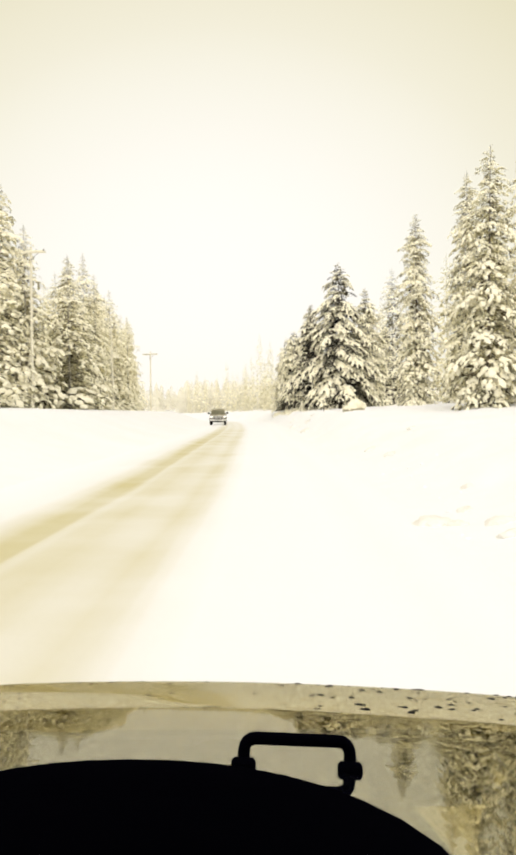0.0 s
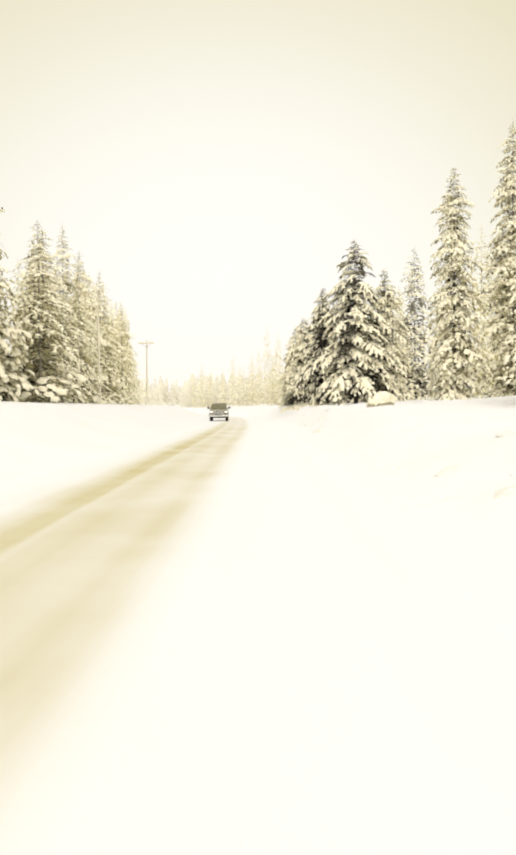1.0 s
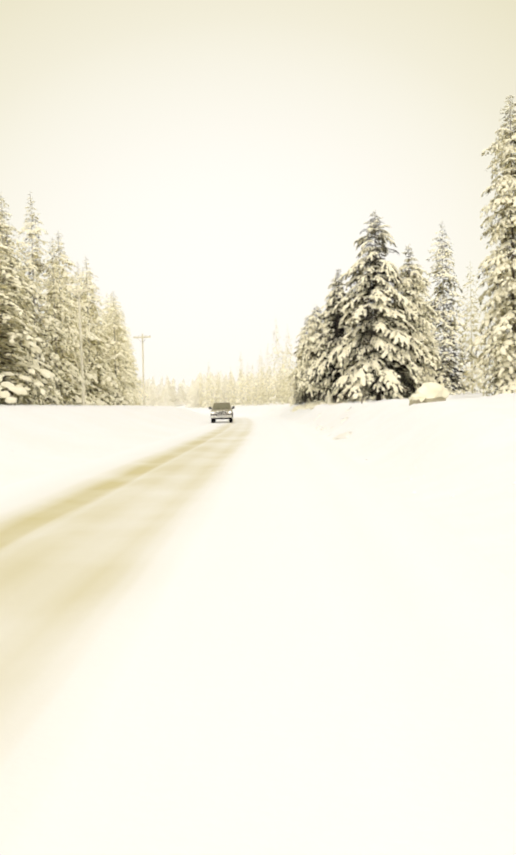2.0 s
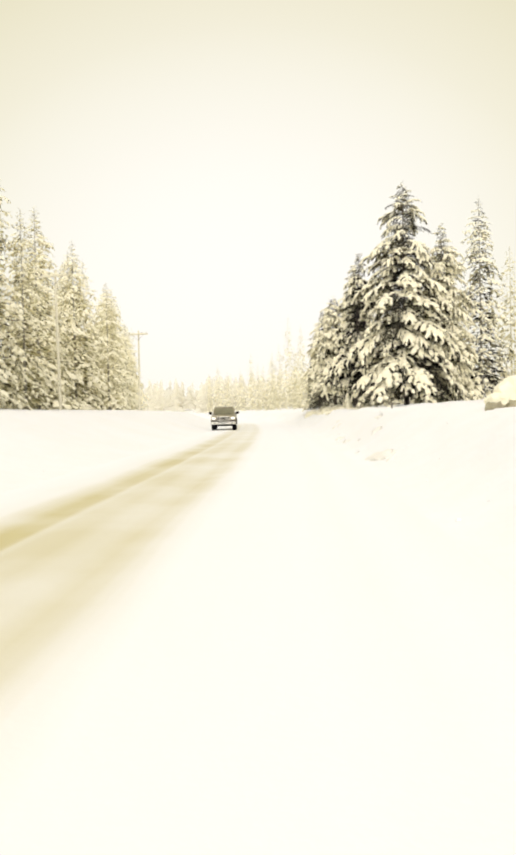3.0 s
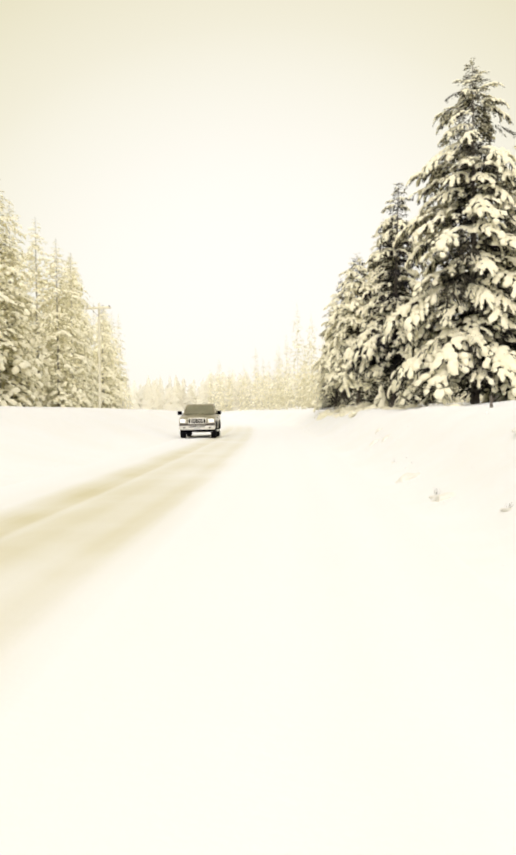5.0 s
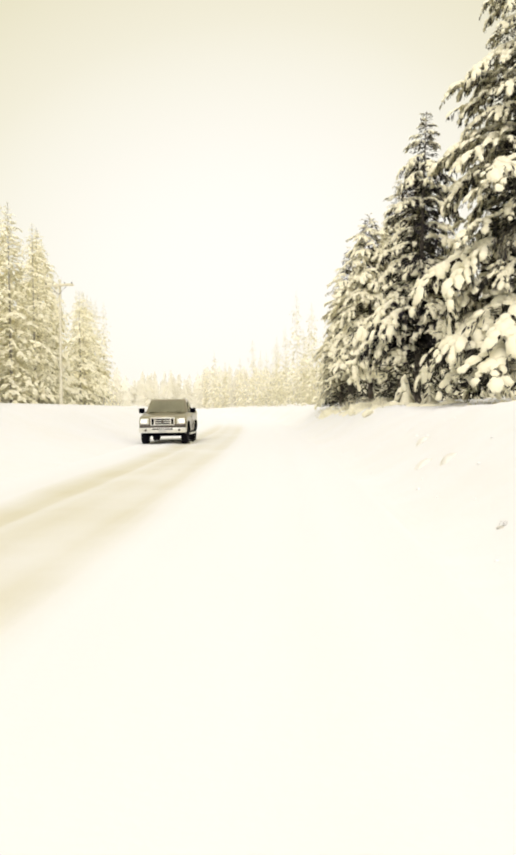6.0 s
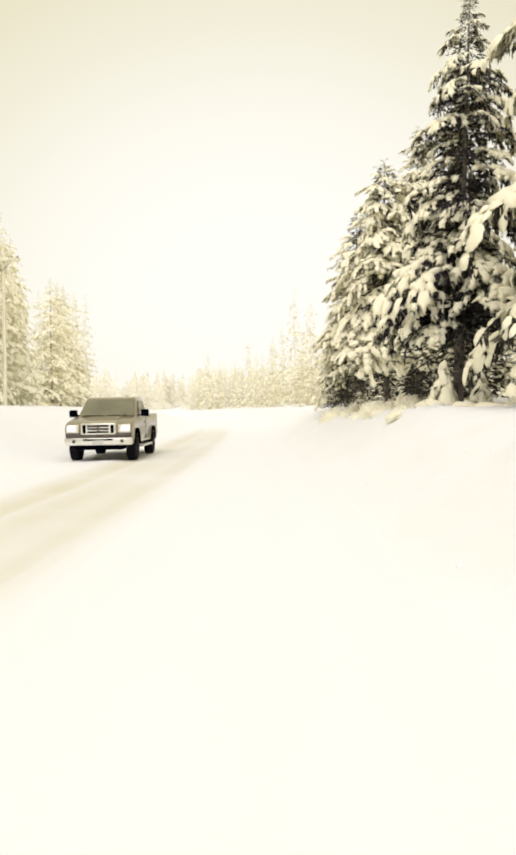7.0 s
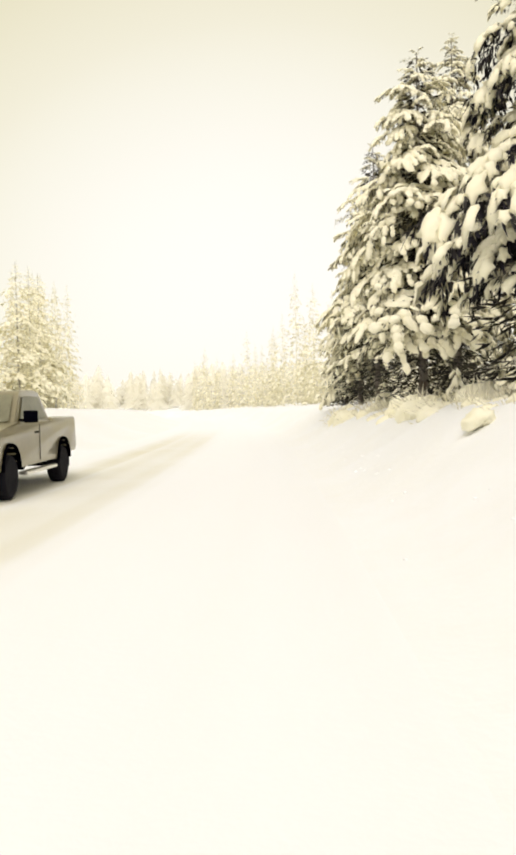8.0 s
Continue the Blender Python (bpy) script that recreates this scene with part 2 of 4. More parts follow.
def waves(x, y):
    """Gentle uneven swells of wind-laid snow, in metres."""
    return (0.5 * np.sin(x * 0.55 + 0.8 * np.sin(y * 0.21)) * np.sin(y * 0.34 + 1.3) + 0.3 * np.sin(x * 1.3 + y * 0.9) * np.sin(y * 1.1 - x * 0.7)
            + 0.2 * np.sin(2.9 * x + 1.1 * np.sin(1.7 * y)) * np.sin(2.3 * y + 0.6)
            + 0.16 * np.sin(4.3 * x + 1.9 * y + 2.0 * np.sin(0.9 * y)) * np.sin(4.1 * y - 2.2 * x + 1.5 * np.sin(1.3 * x)))


def land(x, y):
    """The height of the snow at x, y."""
    x, y = np.asarray(x, float), np.asarray(y, float)
    s = x - bend(y)
    low = 0.62 + 0.38 * smooth((y - 28) / 16)
    right = 1.40 * low * smooth((s - 2.0) / 3.0) + 0.045 * np.clip(s - 5, 0, 25)
    left = 1.62 * smooth((-5.2 - s) / 6.5) + 0.045 * np.clip(-s - 9, 0, 25)
    inside = 0.012 - 0.082 * (1 - smooth((s - 1.35) / 0.6)) * (1 - smooth((-4.9 - s) / 0.5))
    rough = smooth((s - 2.2) / 1.5) + 0.5 * smooth((-5.6 - s) / 3)
    return right + left + inside + 0.17 * rough * waves(x, y)


def lying(x, y, sink, turn):
    """A pose on the snow at x, y, tilted with the slope."""
    up = Vector((float(land(x - 0.4, y) - land(x + 0.4, y)), float(land(x, y - 0.4) - land(x, y + 0.4)), 0.8))
    return Matrix.Translation((x, y, float(land(x, y)) - sink)) @ up.to_track_quat("Z", "Y").to_matrix().to_4x4() @ pose(0, 0, 0, 0, 0, math.degrees(turn))


def mesh_object(name, verts, faces, mat, parent=None, label="", shade=True):
    me = bpy.data.meshes.new(name)
    me.from_pydata([tuple(v) for v in np.asarray(verts, float).tolist()], [], faces)
    if shade:
        me.polygons.foreach_set("use_smooth", [True] * len(me.polygons))
    me.materials.append(mat)
    me.update()
    ob = new(name, me)
    ob.parent = parent
    if label:
        ob["label"] = label
    return ob


def sheet(xs, ys):
    """Vertices' x and y, and the faces, of a grid whose rows follow the bend."""
    sx, sy = np.meshgrid(xs, ys)
    k = len(xs)
    faces = [(j * k + i, j * k + i + 1, (j + 1) * k + i + 1, (j + 1) * k + i) for j in range(len(ys) - 1) for i in range(k - 1)]
    return (sx + bend(sy)).ravel(), sy.ravel(), sx.ravel(), faces


across = np.concatenate([np.array([-1500, -700, -350, -180, -110]), np.arange(-80, -30, 4.0), np.arange(-30, -12, 1.2), np.arange(-12, 1.0, 0.4), np.arange(1.0, 4.0, 0.125), np.arange(4.0, 12, 0.4),
                         np.arange(12, 30, 1.2), np.arange(30, 80, 4.0), np.array([80, 110, 180, 350, 700, 1500])])
along = np.concatenate([np.array([-900, -400, -150, -60, -30]), np.arange(-16, 130, 0.5), np.arange(130, 260, 2.0), np.array([260, 280, 310, 360, 450, 700, 1200, 2500])])
gx, gy, gs, gf = sheet(across, along)
gz = land(gx, gy)
ground = mesh_object("ground", np.stack([gx, gy, gz], 1), gf, SNOW)
tagged(ground, "deep fresh white snow over roadside banks and forest floor", "snow ground", kind="structure")

lanes = np.concatenate([[-5.75, -5.55], np.arange(-5.4, 2.15, 0.1), [2.2, 2.35]])
rx, ry, rs, rf = sheet(lanes, np.concatenate([np.arange(-20, 130, 0.6), np.arange(130, 300, 2.0)]))


def rut(s, c, w):
    return np.exp(-((s - c) / w) ** 2)


ru = rs - np.interp(ry, [0, 15, 40, 80, 130], [0.28, 0.27, -0.12, -0.22, -0.22])   # the tracks wander in their lane
rz = 0.012 + (smooth((2.0 - rs) / 0.5)) * (0.002 - 0.028 * rut(ru, -3.15, 0.3) - 0.02 * rut(ru, -1.65, 0.25) - 0.014 * rut(ru, -0.75, 0.25) - 0.014 * rut(ru, 0.85, 0.25) + 0.02 * rut(ru, -2.5, 0.2)
      + 0.02 * rut(ru, -3.9, 0.3) + 0.006 * np.sin(1.1 * ry + 3 * rs) * np.sin(0.37 * ry))
rz = rz - 0.9 * np.clip(rs - 1.92, 0, 1) ** 2 - 0.12 * (np.clip(-5.4 - rs, 0, 1) / 0.35)
road = mesh_object("road", np.stack([rx, ry, rz], 1), rf, road_material())
uvl = road.data.uv_layers.new(name="UVMap")
li = np.empty(len(road.data.loops), int)
road.data.loops.foreach_get("vertex_index", li)
uvl.data.foreach_set("uv", np.stack([ru[li], ry[li]], 1).ravel())
tagged(road, "packed snow road with tan sanded tyre tracks", "road", kind="structure")


# ---- spruces ----
def blade_set(o, d, side, length, width):
    """Flat twig blades, one quad each: roots o, directions d, sideways vectors, lengths and widths."""
    n = len(o)
    mid = o + d * length[:, None] * 0.45
    tip = o + d * length[:, None]
    v = np.stack([o, mid + side * width[:, None], tip, mid - side * width[:, None]], 1).reshape(-1, 3)
    return v, np.arange(4 * n).reshape(n, 4)


def pad(rng, bands=3):
    """A clump of snow about one in radius, rounded above, open below. bands: 1 a plain cap, 2 with a ragged rim, 3 with drooping fingers all round."""
    seg = 10 if bands == 3 else 6
    a = np.linspace(0, 2 * np.pi, seg, endpoint=False) + rng.uniform(0, 1)
    rings = []
    for j, (r, z) in enumerate({1: ((0.45, 0.85), (1.0, -0.25)), 2: ((0.30, 0.95), (0.80, 0.62), (1.0, -0.2)), 3: ((0.30, 0.80), (0.68, 0.62), (1.0, -0.05), (0.92, -0.35))}[bands]):
        if bands < 3 or j < 2:
            k = r * rng.uniform(0.78, 1.22, seg)
            z = z + rng.uniform(-0.16, 0.16, seg)
        elif j == 2:
            k = np.where(np.arange(seg) % 2, rng.uniform(0.95, 1.6, seg), rng.uniform(0.62, 0.85, seg))
            z = z - 0.55 * (k - 0.7) + rng.uniform(-0.1, 0.1, seg)
        else:
            k, z = k * 0.9, rings[-1][:, 2] - 0.3
        rings.append(np.stack([np.cos(a) * k, np.sin(a) * k, z], 1))
    f = [(0, i, i + 1, i + 2) for i in range(1, seg - 2, 2)]
    f += [(p * seg + i, p * seg + seg + i, p * seg + seg + (i + 1) % seg, p * seg + (i + 1) % seg) for p in range(len(rings) - 1) for i in range(seg)]
    return np.concatenate(rings), np.array(f)


def blanket(rng, stem, width, ns, nw, thick, closed=True):
    """Snow lying along a bough: a pillow over the fan of twigs, its rim scalloped into drooping fingers.
    Returns the vertices, the faces of the snow, and those of the twigs that carry it."""
    fingers, p1, p2 = rng.uniform(4.0, 6.0), rng.uniform(0, 6.3, 2), rng.uniform(0, 6.3, 4)
    k1, k2 = rng.uniform(9, 17, 4), rng.uniform(7, 20, 4)
    s = np.linspace(0.10, 1.06, ns)[:, None]
    w = np.linspace(-1, 1, nw)[None, :]
    side = (w > 0).astype(int)
    scallop = np.abs(np.sin(fingers * np.pi * (s - 0.10 * np.abs(w)) + p1[side]))
    end = np.sqrt(np.clip((1.09 - s) / 0.30, 0.02, 1)) * np.sqrt(np.clip((s - 0.04) / 0.16, 0.1, 1))
    half = (width(np.clip(s, 0, 1)) * 1.05 + 0.035) * end * (1 - 0.55 * np.abs(w) ** 2 * (1 - scallop)) * (1 + 0.10 * np.sin(11 * s + p2[0]))
    y = w * half
    mid = stem(np.clip(s, 0, 1.1).ravel())[:, 2][:, None]
    lump = sum(np.sin(a * s + q) * np.sin(b * y + q * 2) for a, b, q in zip(k1, k2, p2)) * 0.25
    x = s + 0.42 * np.abs(y) + 0 * w
    body = np.sqrt(np.clip(1 - np.abs(w) ** 2.6, 0, 1)) * np.clip(end * 1.1, 0, 1)
    base = mid - 0.50 * np.abs(y) - 1.1 * np.abs(y) ** 2 - 0.05 * np.abs(w) ** 3 * scallop - 0.05 * (s > 0.98)
    top = base + body * thick * (1.0 + 0.75 * lump + rng.uniform(-0.28, 0.28, x.shape) + 0.45 * (scallop - 0.5) * np.abs(w))
    low = base - 0.012 - 0.25 * thick * body
    x, y = x + rng.normal(0, 0.011, x.shape), y + rng.normal(0, 0.011, x.shape)
    v = np.concatenate([np.stack([x, y, top], 2).reshape(-1, 3), np.stack([x, y, low], 2).reshape(-1, 3)])
    g, n = np.arange(ns * nw).reshape(ns, nw), ns * nw
    a, b, c, d = g[:-1, :-1].ravel(), g[1:, :-1].ravel(), g[1:, 1:].ravel(), g[:-1, 1:].ravel()
    rim = np.concatenate([g[:, 0], g[-1, 1:], g[::-1, -1][1:], g[0, ::-1][1:-1]])
    nxt = np.roll(rim, -1)
    skin, skirt = np.stack([a, b, c, d], 1), np.stack([nxt, rim, rim + n, nxt + n], 1)
    return v, np.concatenate([skin, skirt]), np.concatenate([skin[:, ::-1] + n] if closed else [skin[:0]])


def spray(rng, limbs, chain, ridge, blades, hangs, clump, wide, laden=0.85, bands=3, fine=1.0):
    """One bough of unit length along x: it arches over and droops, and bears side limbs with needle blades and a hanging fringe.
    Snow lies on it in overlapping clumps: chain on each limb, ridge along the stem, of about the radius clump."""
    def stem(s):
        return np.stack([s, 0 * s, 0.24 * s - 0.44 * s * s], 1)

    def twig(u):
        return np.stack([u, 0 * u, 0.12 * u - 0.36 * u * u], 1)
    nv, nf, nb = [], [], 0
    sv, sf, sb = [], [], 0

    def needles(o, d, side, length, w):
        nonlocal nb
        v, f = blade_set(o, d / np.linalg.norm(d, axis=1)[:, None], side, length * fine, w * fine)
        nv.append(v)
        nf.append(f + nb)
        nb += len(v)

    def lump(at, turn, r, stretch):
        nonlocal sb
        v, f = pad(rng, bands)
        sv.append((v * np.array([r * stretch, r, r * rng.uniform(0.48, 0.7)])) @ turn.T + at)
        sf.append(f + sb)
        sb += len(v)

    needles(np.array([[0, 0, 0.0]]), np.array([[1, 0, -0.2]]), np.array([[0, 1.0, 0]]), np.array([0.95 / fine]), np.array([0.012]))
    for k in range(ridge):
        q = 0.30 + 0.72 * (k + rng.uniform(0.1, 0.9)) / ridge
        slope = 0.24 - 0.88 * q
        lump(stem(np.array([q]))[0] + np.array([0, rng.uniform(-0.02, 0.02), 0.010]), np.array(Euler((0, -math.atan(slope), rng.uniform(-0.4, 0.4))).to_matrix()),
             clump * rng.uniform(0.85, 1.35), rng.uniform(1.1, 1.6))
    for k in range(limbs):
        q, g = 0.20 + 0.78 * (k + rng.uniform(0.1, 0.9)) / limbs, -1.0 if k % 2 else 1.0
        ang, dip = g * np.interp(q, [0.2, 1.0], [1.10, 0.40]) * rng.uniform(0.75, 1.2), np.interp(q, [0.2, 1.0], [0.10, 0.42]) + rng.uniform(-0.2, 0.25)
        long = wide * np.interp(q, [0.2, 0.55, 1.0], [0.75, 1.0, 0.62]) * rng.uniform(0.75, 1.3)
        turn = np.array(Euler((0, 0, ang)).to_matrix() @ Euler((g * rng.uniform(-0.1, 0.35), dip, 0)).to_matrix())
        base = stem(np.array([q]))[0]
        for j in range(chain if rng.uniform() < laden else rng.integers(0, 2)):
            u = 0.22 + 0.85 * (j + rng.uniform(0.1, 0.9)) / max(chain, 1)
            lump((twig(np.array([u]))[0] * long) @ turn.T + base + np.array([0, 0, 0.008]), turn @ np.array(Euler((rng.uniform(-0.3, 0.3), 0.7 * u - 0.12, rng.uniform(-0.5, 0.5))).to_matrix()),
                 clump * rng.uniform(0.6, 1.2), rng.uniform(1.0, 1.7))
        u = rng.uniform(0.1, 1.05, blades)
        o = (twig(u) * long) @ turn.T + base
        sides = np.where(rng.uniform(size=blades) < 0.5, -1.0, 1.0)
        d = np.stack([rng.uniform(0.5, 1.0, blades), sides * rng.uniform(0.2, 1.1, blades), -rng.uniform(0.0, 0.7, blades)], 1) @ turn.T
        needles(o, d, np.stack([-d[:, 1], d[:, 0], rng.uniform(-0.7, 0.7, blades)], 1), rng.uniform(0.05, 0.12, blades), rng.uniform(0.009, 0.018, blades))
        m = max(1, hangs // limbs)
        u = rng.uniform(0.05, 1.0, m)
        o = (twig(u) * long + np.stack([0 * u, rng.uniform(-0.05, 0.05, m), 0 * u - 0.01], 1)) @ turn.T + base
        d = np.stack([rng.uniform(-0.1, 0.5, m), rng.uniform(-0.3, 0.3, m) + 0.3 * g, -np.ones(m)], 1)
        th = rng.uniform(0, np.pi, m)
        needles(o, d, np.stack([np.cos(th), np.sin(th), 0 * th], 1), rng.uniform(0.05, 0.14, m), rng.uniform(0.009, 0.018, m))
    return np.concatenate(nv), np.concatenate(nf), np.concatenate(sv), np.concatenate(sf)


# how finely a bough is built: 0 and 5 close to the road, 4 the grove's edge, 3 the tall ones behind the bank, 1 and 2 further off
DETAIL = {0: dict(limbs=11, chain=2, ridge=5, blades=11, hangs=150, clump=0.066, wide=0.40, laden=0.75),
          5: dict(limbs=13, chain=3, ridge=7, blades=11, hangs=170, clump=0.049, wide=0.36, fine=0.75, laden=0.75, bands=2),
          4: dict(limbs=9, chain=3, ridge=4, blades=8, hangs=80, clump=0.066, wide=0.42, laden=0.82, bands=2),
          3: dict(limbs=8, chain=2, ridge=3, blades=6, hangs=36, clump=0.066, wide=0.44, laden=0.85, fine=1.1, bands=2),
          1: dict(limbs=5, chain=2, ridge=3, blades=4, hangs=10, clump=0.074, wide=0.46, laden=0.85, fine=1.25, bands=1),
          2: dict(limbs=2, chain=1, ridge=1, blades=5, hangs=6, clump=0.095, wide=0.40, laden=0.9, fine=1.8, bands=1)}
SPRAYS = {}
BOUGHS = {}


def quick(name, v, f, mat):
    me = bpy.data.meshes.new(name)
    v, f = np.asarray(v, np.float32), np.asarray(f, np.int32)
    used, f = np.unique(f, return_inverse=True)[0], np.unique(f, return_inverse=True)[1].reshape(f.shape).astype(np.int32)
    v = v[used]
    me.vertices.add(len(v))
    me.vertices.foreach_set("co", v.ravel())
    k = f.shape[1]
    me.loops.add(f.size)
    me.loops.foreach_set("vertex_index", f.ravel())
    me.polygons.add(len(f))
    me.polygons.foreach_set("loop_start", np.arange(0, f.size, k, dtype=np.int32))
    me.polygons.foreach_set("use_smooth", np.ones(len(f), bool))
    me.materials.append(mat)
    me.update(calc_edges=True)
    return me


def tree_meshes(seed, height, radius, detail, step, count, power, ragged, lean=(0, 0), bare=0.04, apart=False):
    """Trunk, needles and snow of one spruce, its foot at the origin."""
    rng = np.random.default_rng(seed)
    key = (detail,)
    if key not in SPRAYS:
        r2 = np.random.default_rng(7 + detail)
        SPRAYS[key] = [spray(r2, **DETAIL[detail]) for _ in range(7)]
    nvs, nfs, svs, sfs, nb, sb, placed = [], [], [], [], 0, 0, []
    z = bare * height
    while z < height * 0.985:
        h = z / height
        reach = (radius * (1 - h) ** power * (0.88 + 0.12 * np.sin(z * 2.1 + seed)) + 0.10) * np.interp(h, [bare, bare + 0.08], [0.85, 1.0]) * min(1.0, (1.01 - h) / 0.18) ** 0.6
        n = max(4, int(round(count * (0.6 + 0.4 * (1 - h)))))
        phase = rng.uniform(0, 6.28)
        for k in range(n):
            if rng.uniform() < ragged * 0.3:
                continue
            az = phase + 6.283 * (k + rng.uniform(-0.35, 0.35)) / n
            length = reach * rng.uniform(1 - ragged, 1 + 0.25 * ragged)
            tilt = np.interp(h, [0, bare, bare + 0.10, 0.5, 0.85, 1.0], [-0.05, -0.05, -0.20, -0.14, -0.04, 0.65]) + rng.uniform(-0.16, 0.16)
            pick = int(rng.integers(7))
            a_v, a_f, b_v, b_f = SPRAYS[key][pick]
            m = np.array((Euler((0, 0, az)).to_matrix() @ Euler((rng.uniform(-0.25, 0.25), -tilt, 0)).to_matrix()))
            o = np.array([lean[0] * z, lean[1] * z, z + rng.uniform(-0.12, 0.12)])
            fat = length * np.array([1, rng.uniform(0.8, 1.25), rng.uniform(0.85, 1.3)])
            if apart:
                placed.append((pick, m, o, fat, rng.uniform() < (0.96 if detail == 4 else np.interp(h, [0, 0.4, 0.6, 1], [0.97, 0.96, 0.86, 0.70]))))
                continue
            nvs.append((a_v * fat) @ m.T + o)
            nfs.append(a_f + nb)
            nb += len(a_v)
            if rng.uniform() > (0.07 if detail not in (1, 2) else 0.18):
                svs.append((b_v * fat) @ m.T + o)
                sfs.append(b_f + sb)
                sb += len(b_v)
        z += step * (0.55 + 0.6 * (1 - h)) * rng.uniform(0.8, 1.2)
    a = np.linspace(0, 2 * np.pi, 8, endpoint=False)
    hs = np.linspace(-0.35, height * 0.975, 9)
    r0 = (0.010 * height + 0.04) * (1, 0.5, 0.4, 0.6, 1, 1)[detail]
    tv = np.concatenate([np.stack([np.cos(a) * r + lean[0] * max(q, 0), np.sin(a) * r + lean[1] * max(q, 0), 0 * a + q], 1)
                         for q, r in zip(hs, r0 * (1 - np.clip(hs, 0, None) / height) ** 1.15 + 0.012)])
    tf = [(i * 8 + j, i * 8 + (j + 1) % 8, i * 8 + 8 + (j + 1) % 8, i * 8 + 8 + j) for i in range(8) for j in range(8)]

    # the dense dead twigs round the stem
    n, reach, thick = ((2400, 0.14, 0.014), (620, 0.24, 0.035), (230, 0.38, 0.06), (1500, 0.2, 0.024), (2000, 0.15, 0.016), (2600, 0.14, 0.014))[detail]
    zz = (bare + (0.96 - bare) * rng.uniform(0, 1, n) ** 1.3) * height
    rr = radius * (1 - zz / height) ** power
    az, out = rng.uniform(0, 6.283, n), rng.uniform(0.0, 0.35, n) * rr
    o = np.stack([lean[0] * zz + np.cos(az) * out, lean[1] * zz + np.sin(az) * out, zz], 1)
    d = np.stack([np.cos(az), np.sin(az), rng.uniform(-0.9, 0.1, n)], 1)
    d /= np.linalg.norm(d, axis=1)[:, None]
    th = rng.uniform(0, 6.283, n)
    core_v, core_f = blade_set(o, d, np.stack([np.cos(th) * 0.7, np.sin(th) * 0.7, np.full(n, 0.7)], 1), reach * rng.uniform(0.6, 1.4, n) * rr + 0.05,
                               thick * rng.uniform(0.5, 1.5, n) * rr + 0.008)
    # low dark twigs, added to imitate the shade under the lowest boughs
    if apart and bare > 0.1:
        n = 1200
        zz, az = rng.uniform(0.04, bare + 0.10, n) * height, rng.uniform(0, 6.283, n)
        out = rng.uniform(0.0, 0.5, n) * radius
        o = np.stack([lean[0] * zz + np.cos(az) * out, lean[1] * zz + np.sin(az) * out, zz], 1)
        d = np.stack([np.cos(az) + rng.normal(0, 0.4, n), np.sin(az) + rng.normal(0, 0.4, n), rng.uniform(-0.7, 0.2, n)], 1)
        d /= np.linalg.norm(d, axis=1)[:, None]
        v, f = blade_set(o, d, np.stack([np.cos(az + 1), np.sin(az + 1), 0.7 + 0 * az], 1), rng.uniform(0.06, 0.17, n) * radius, rng.uniform(0.005, 0.013, n) * radius)
        core_v, core_f = np.concatenate([core_v, v]), np.concatenate([core_f, f + len(core_v)])
    if apart:
        return quick("trunk", tv, np.array(tf), BARK), core_v, core_f, key, placed
    nvs.append(core_v)
    nfs.append(core_f + nb)
    return (quick("trunk", tv, np.array(tf), (BARK, HAZE_BARK, NEEDLES[2], BARK)[detail]), quick("crown", np.concatenate(nvs), np.concatenate(nfs), NEEDLES[detail] if detail < 3 else NEEDLES_BROWN),
            quick("snow_load", np.concatenate(svs), np.concatenate(sfs), HAZE_SNOW if detail == 2 else TREE_SNOW))


def spruce(x, y, meshes, label, group, scale=(1, 1, 1), turn=0.0, needles=None):
    ob = new("spruce_tree")
    ob.location = (x, y, float(land(x, y)) - 0.05)
    ob.rotation_euler = (0, 0, turn)
    ob.scale = scale
    for me in meshes:
        c = new(me.name.split(".")[0], me)
        c.parent = ob
        if me.name.startswith(("crown", "snow_load")):
            c["kind"] = "stuff"
        if needles and me.name.startswith("crown"):
            c.material_slots[0].link = "OBJECT"
            c.material_slots[0].material = needles
    return tagged(ob, label, "tree", group)


def spruce_of_boughs(x, y, made, label, group):
    """A near tree: every bough is a part, with its load of snow as a sub-part."""
    trunk, core_v, core_f, key, placed = made
    if key not in BOUGHS:
        BOUGHS[key] = [(quick("bough", a, b, {4: NEEDLES_EDGE, 0: NEEDLES_DEEP}.get(key[0], NEEDLES[0])), quick("snow", c, d, TREE_SNOW)) for a, b, c, d in SPRAYS[key]]
    ob = new("spruce_tree")
    ob.location = (x, y, float(land(x, y)) - 0.05)
    for me in (trunk, quick("inner_crown", core_v, core_f, NEEDLES_DARK)):
        c = new(me.name.split(".")[0], me)
        c.parent = ob
    for pick, m, o, fat, white in placed:
        needles, load = BOUGHS[key][pick]
        c = new("bough", needles)
        c.parent = ob
        c.matrix_local = Matrix.Translation(o) @ Matrix(m.tolist()).to_4x4() @ Matrix.Diagonal((*fat, 1))
        if white:
            w = new("snow", load)
            w.parent = c
            w["kind"] = "stuff"
    return tagged(ob, label, "tree", group)


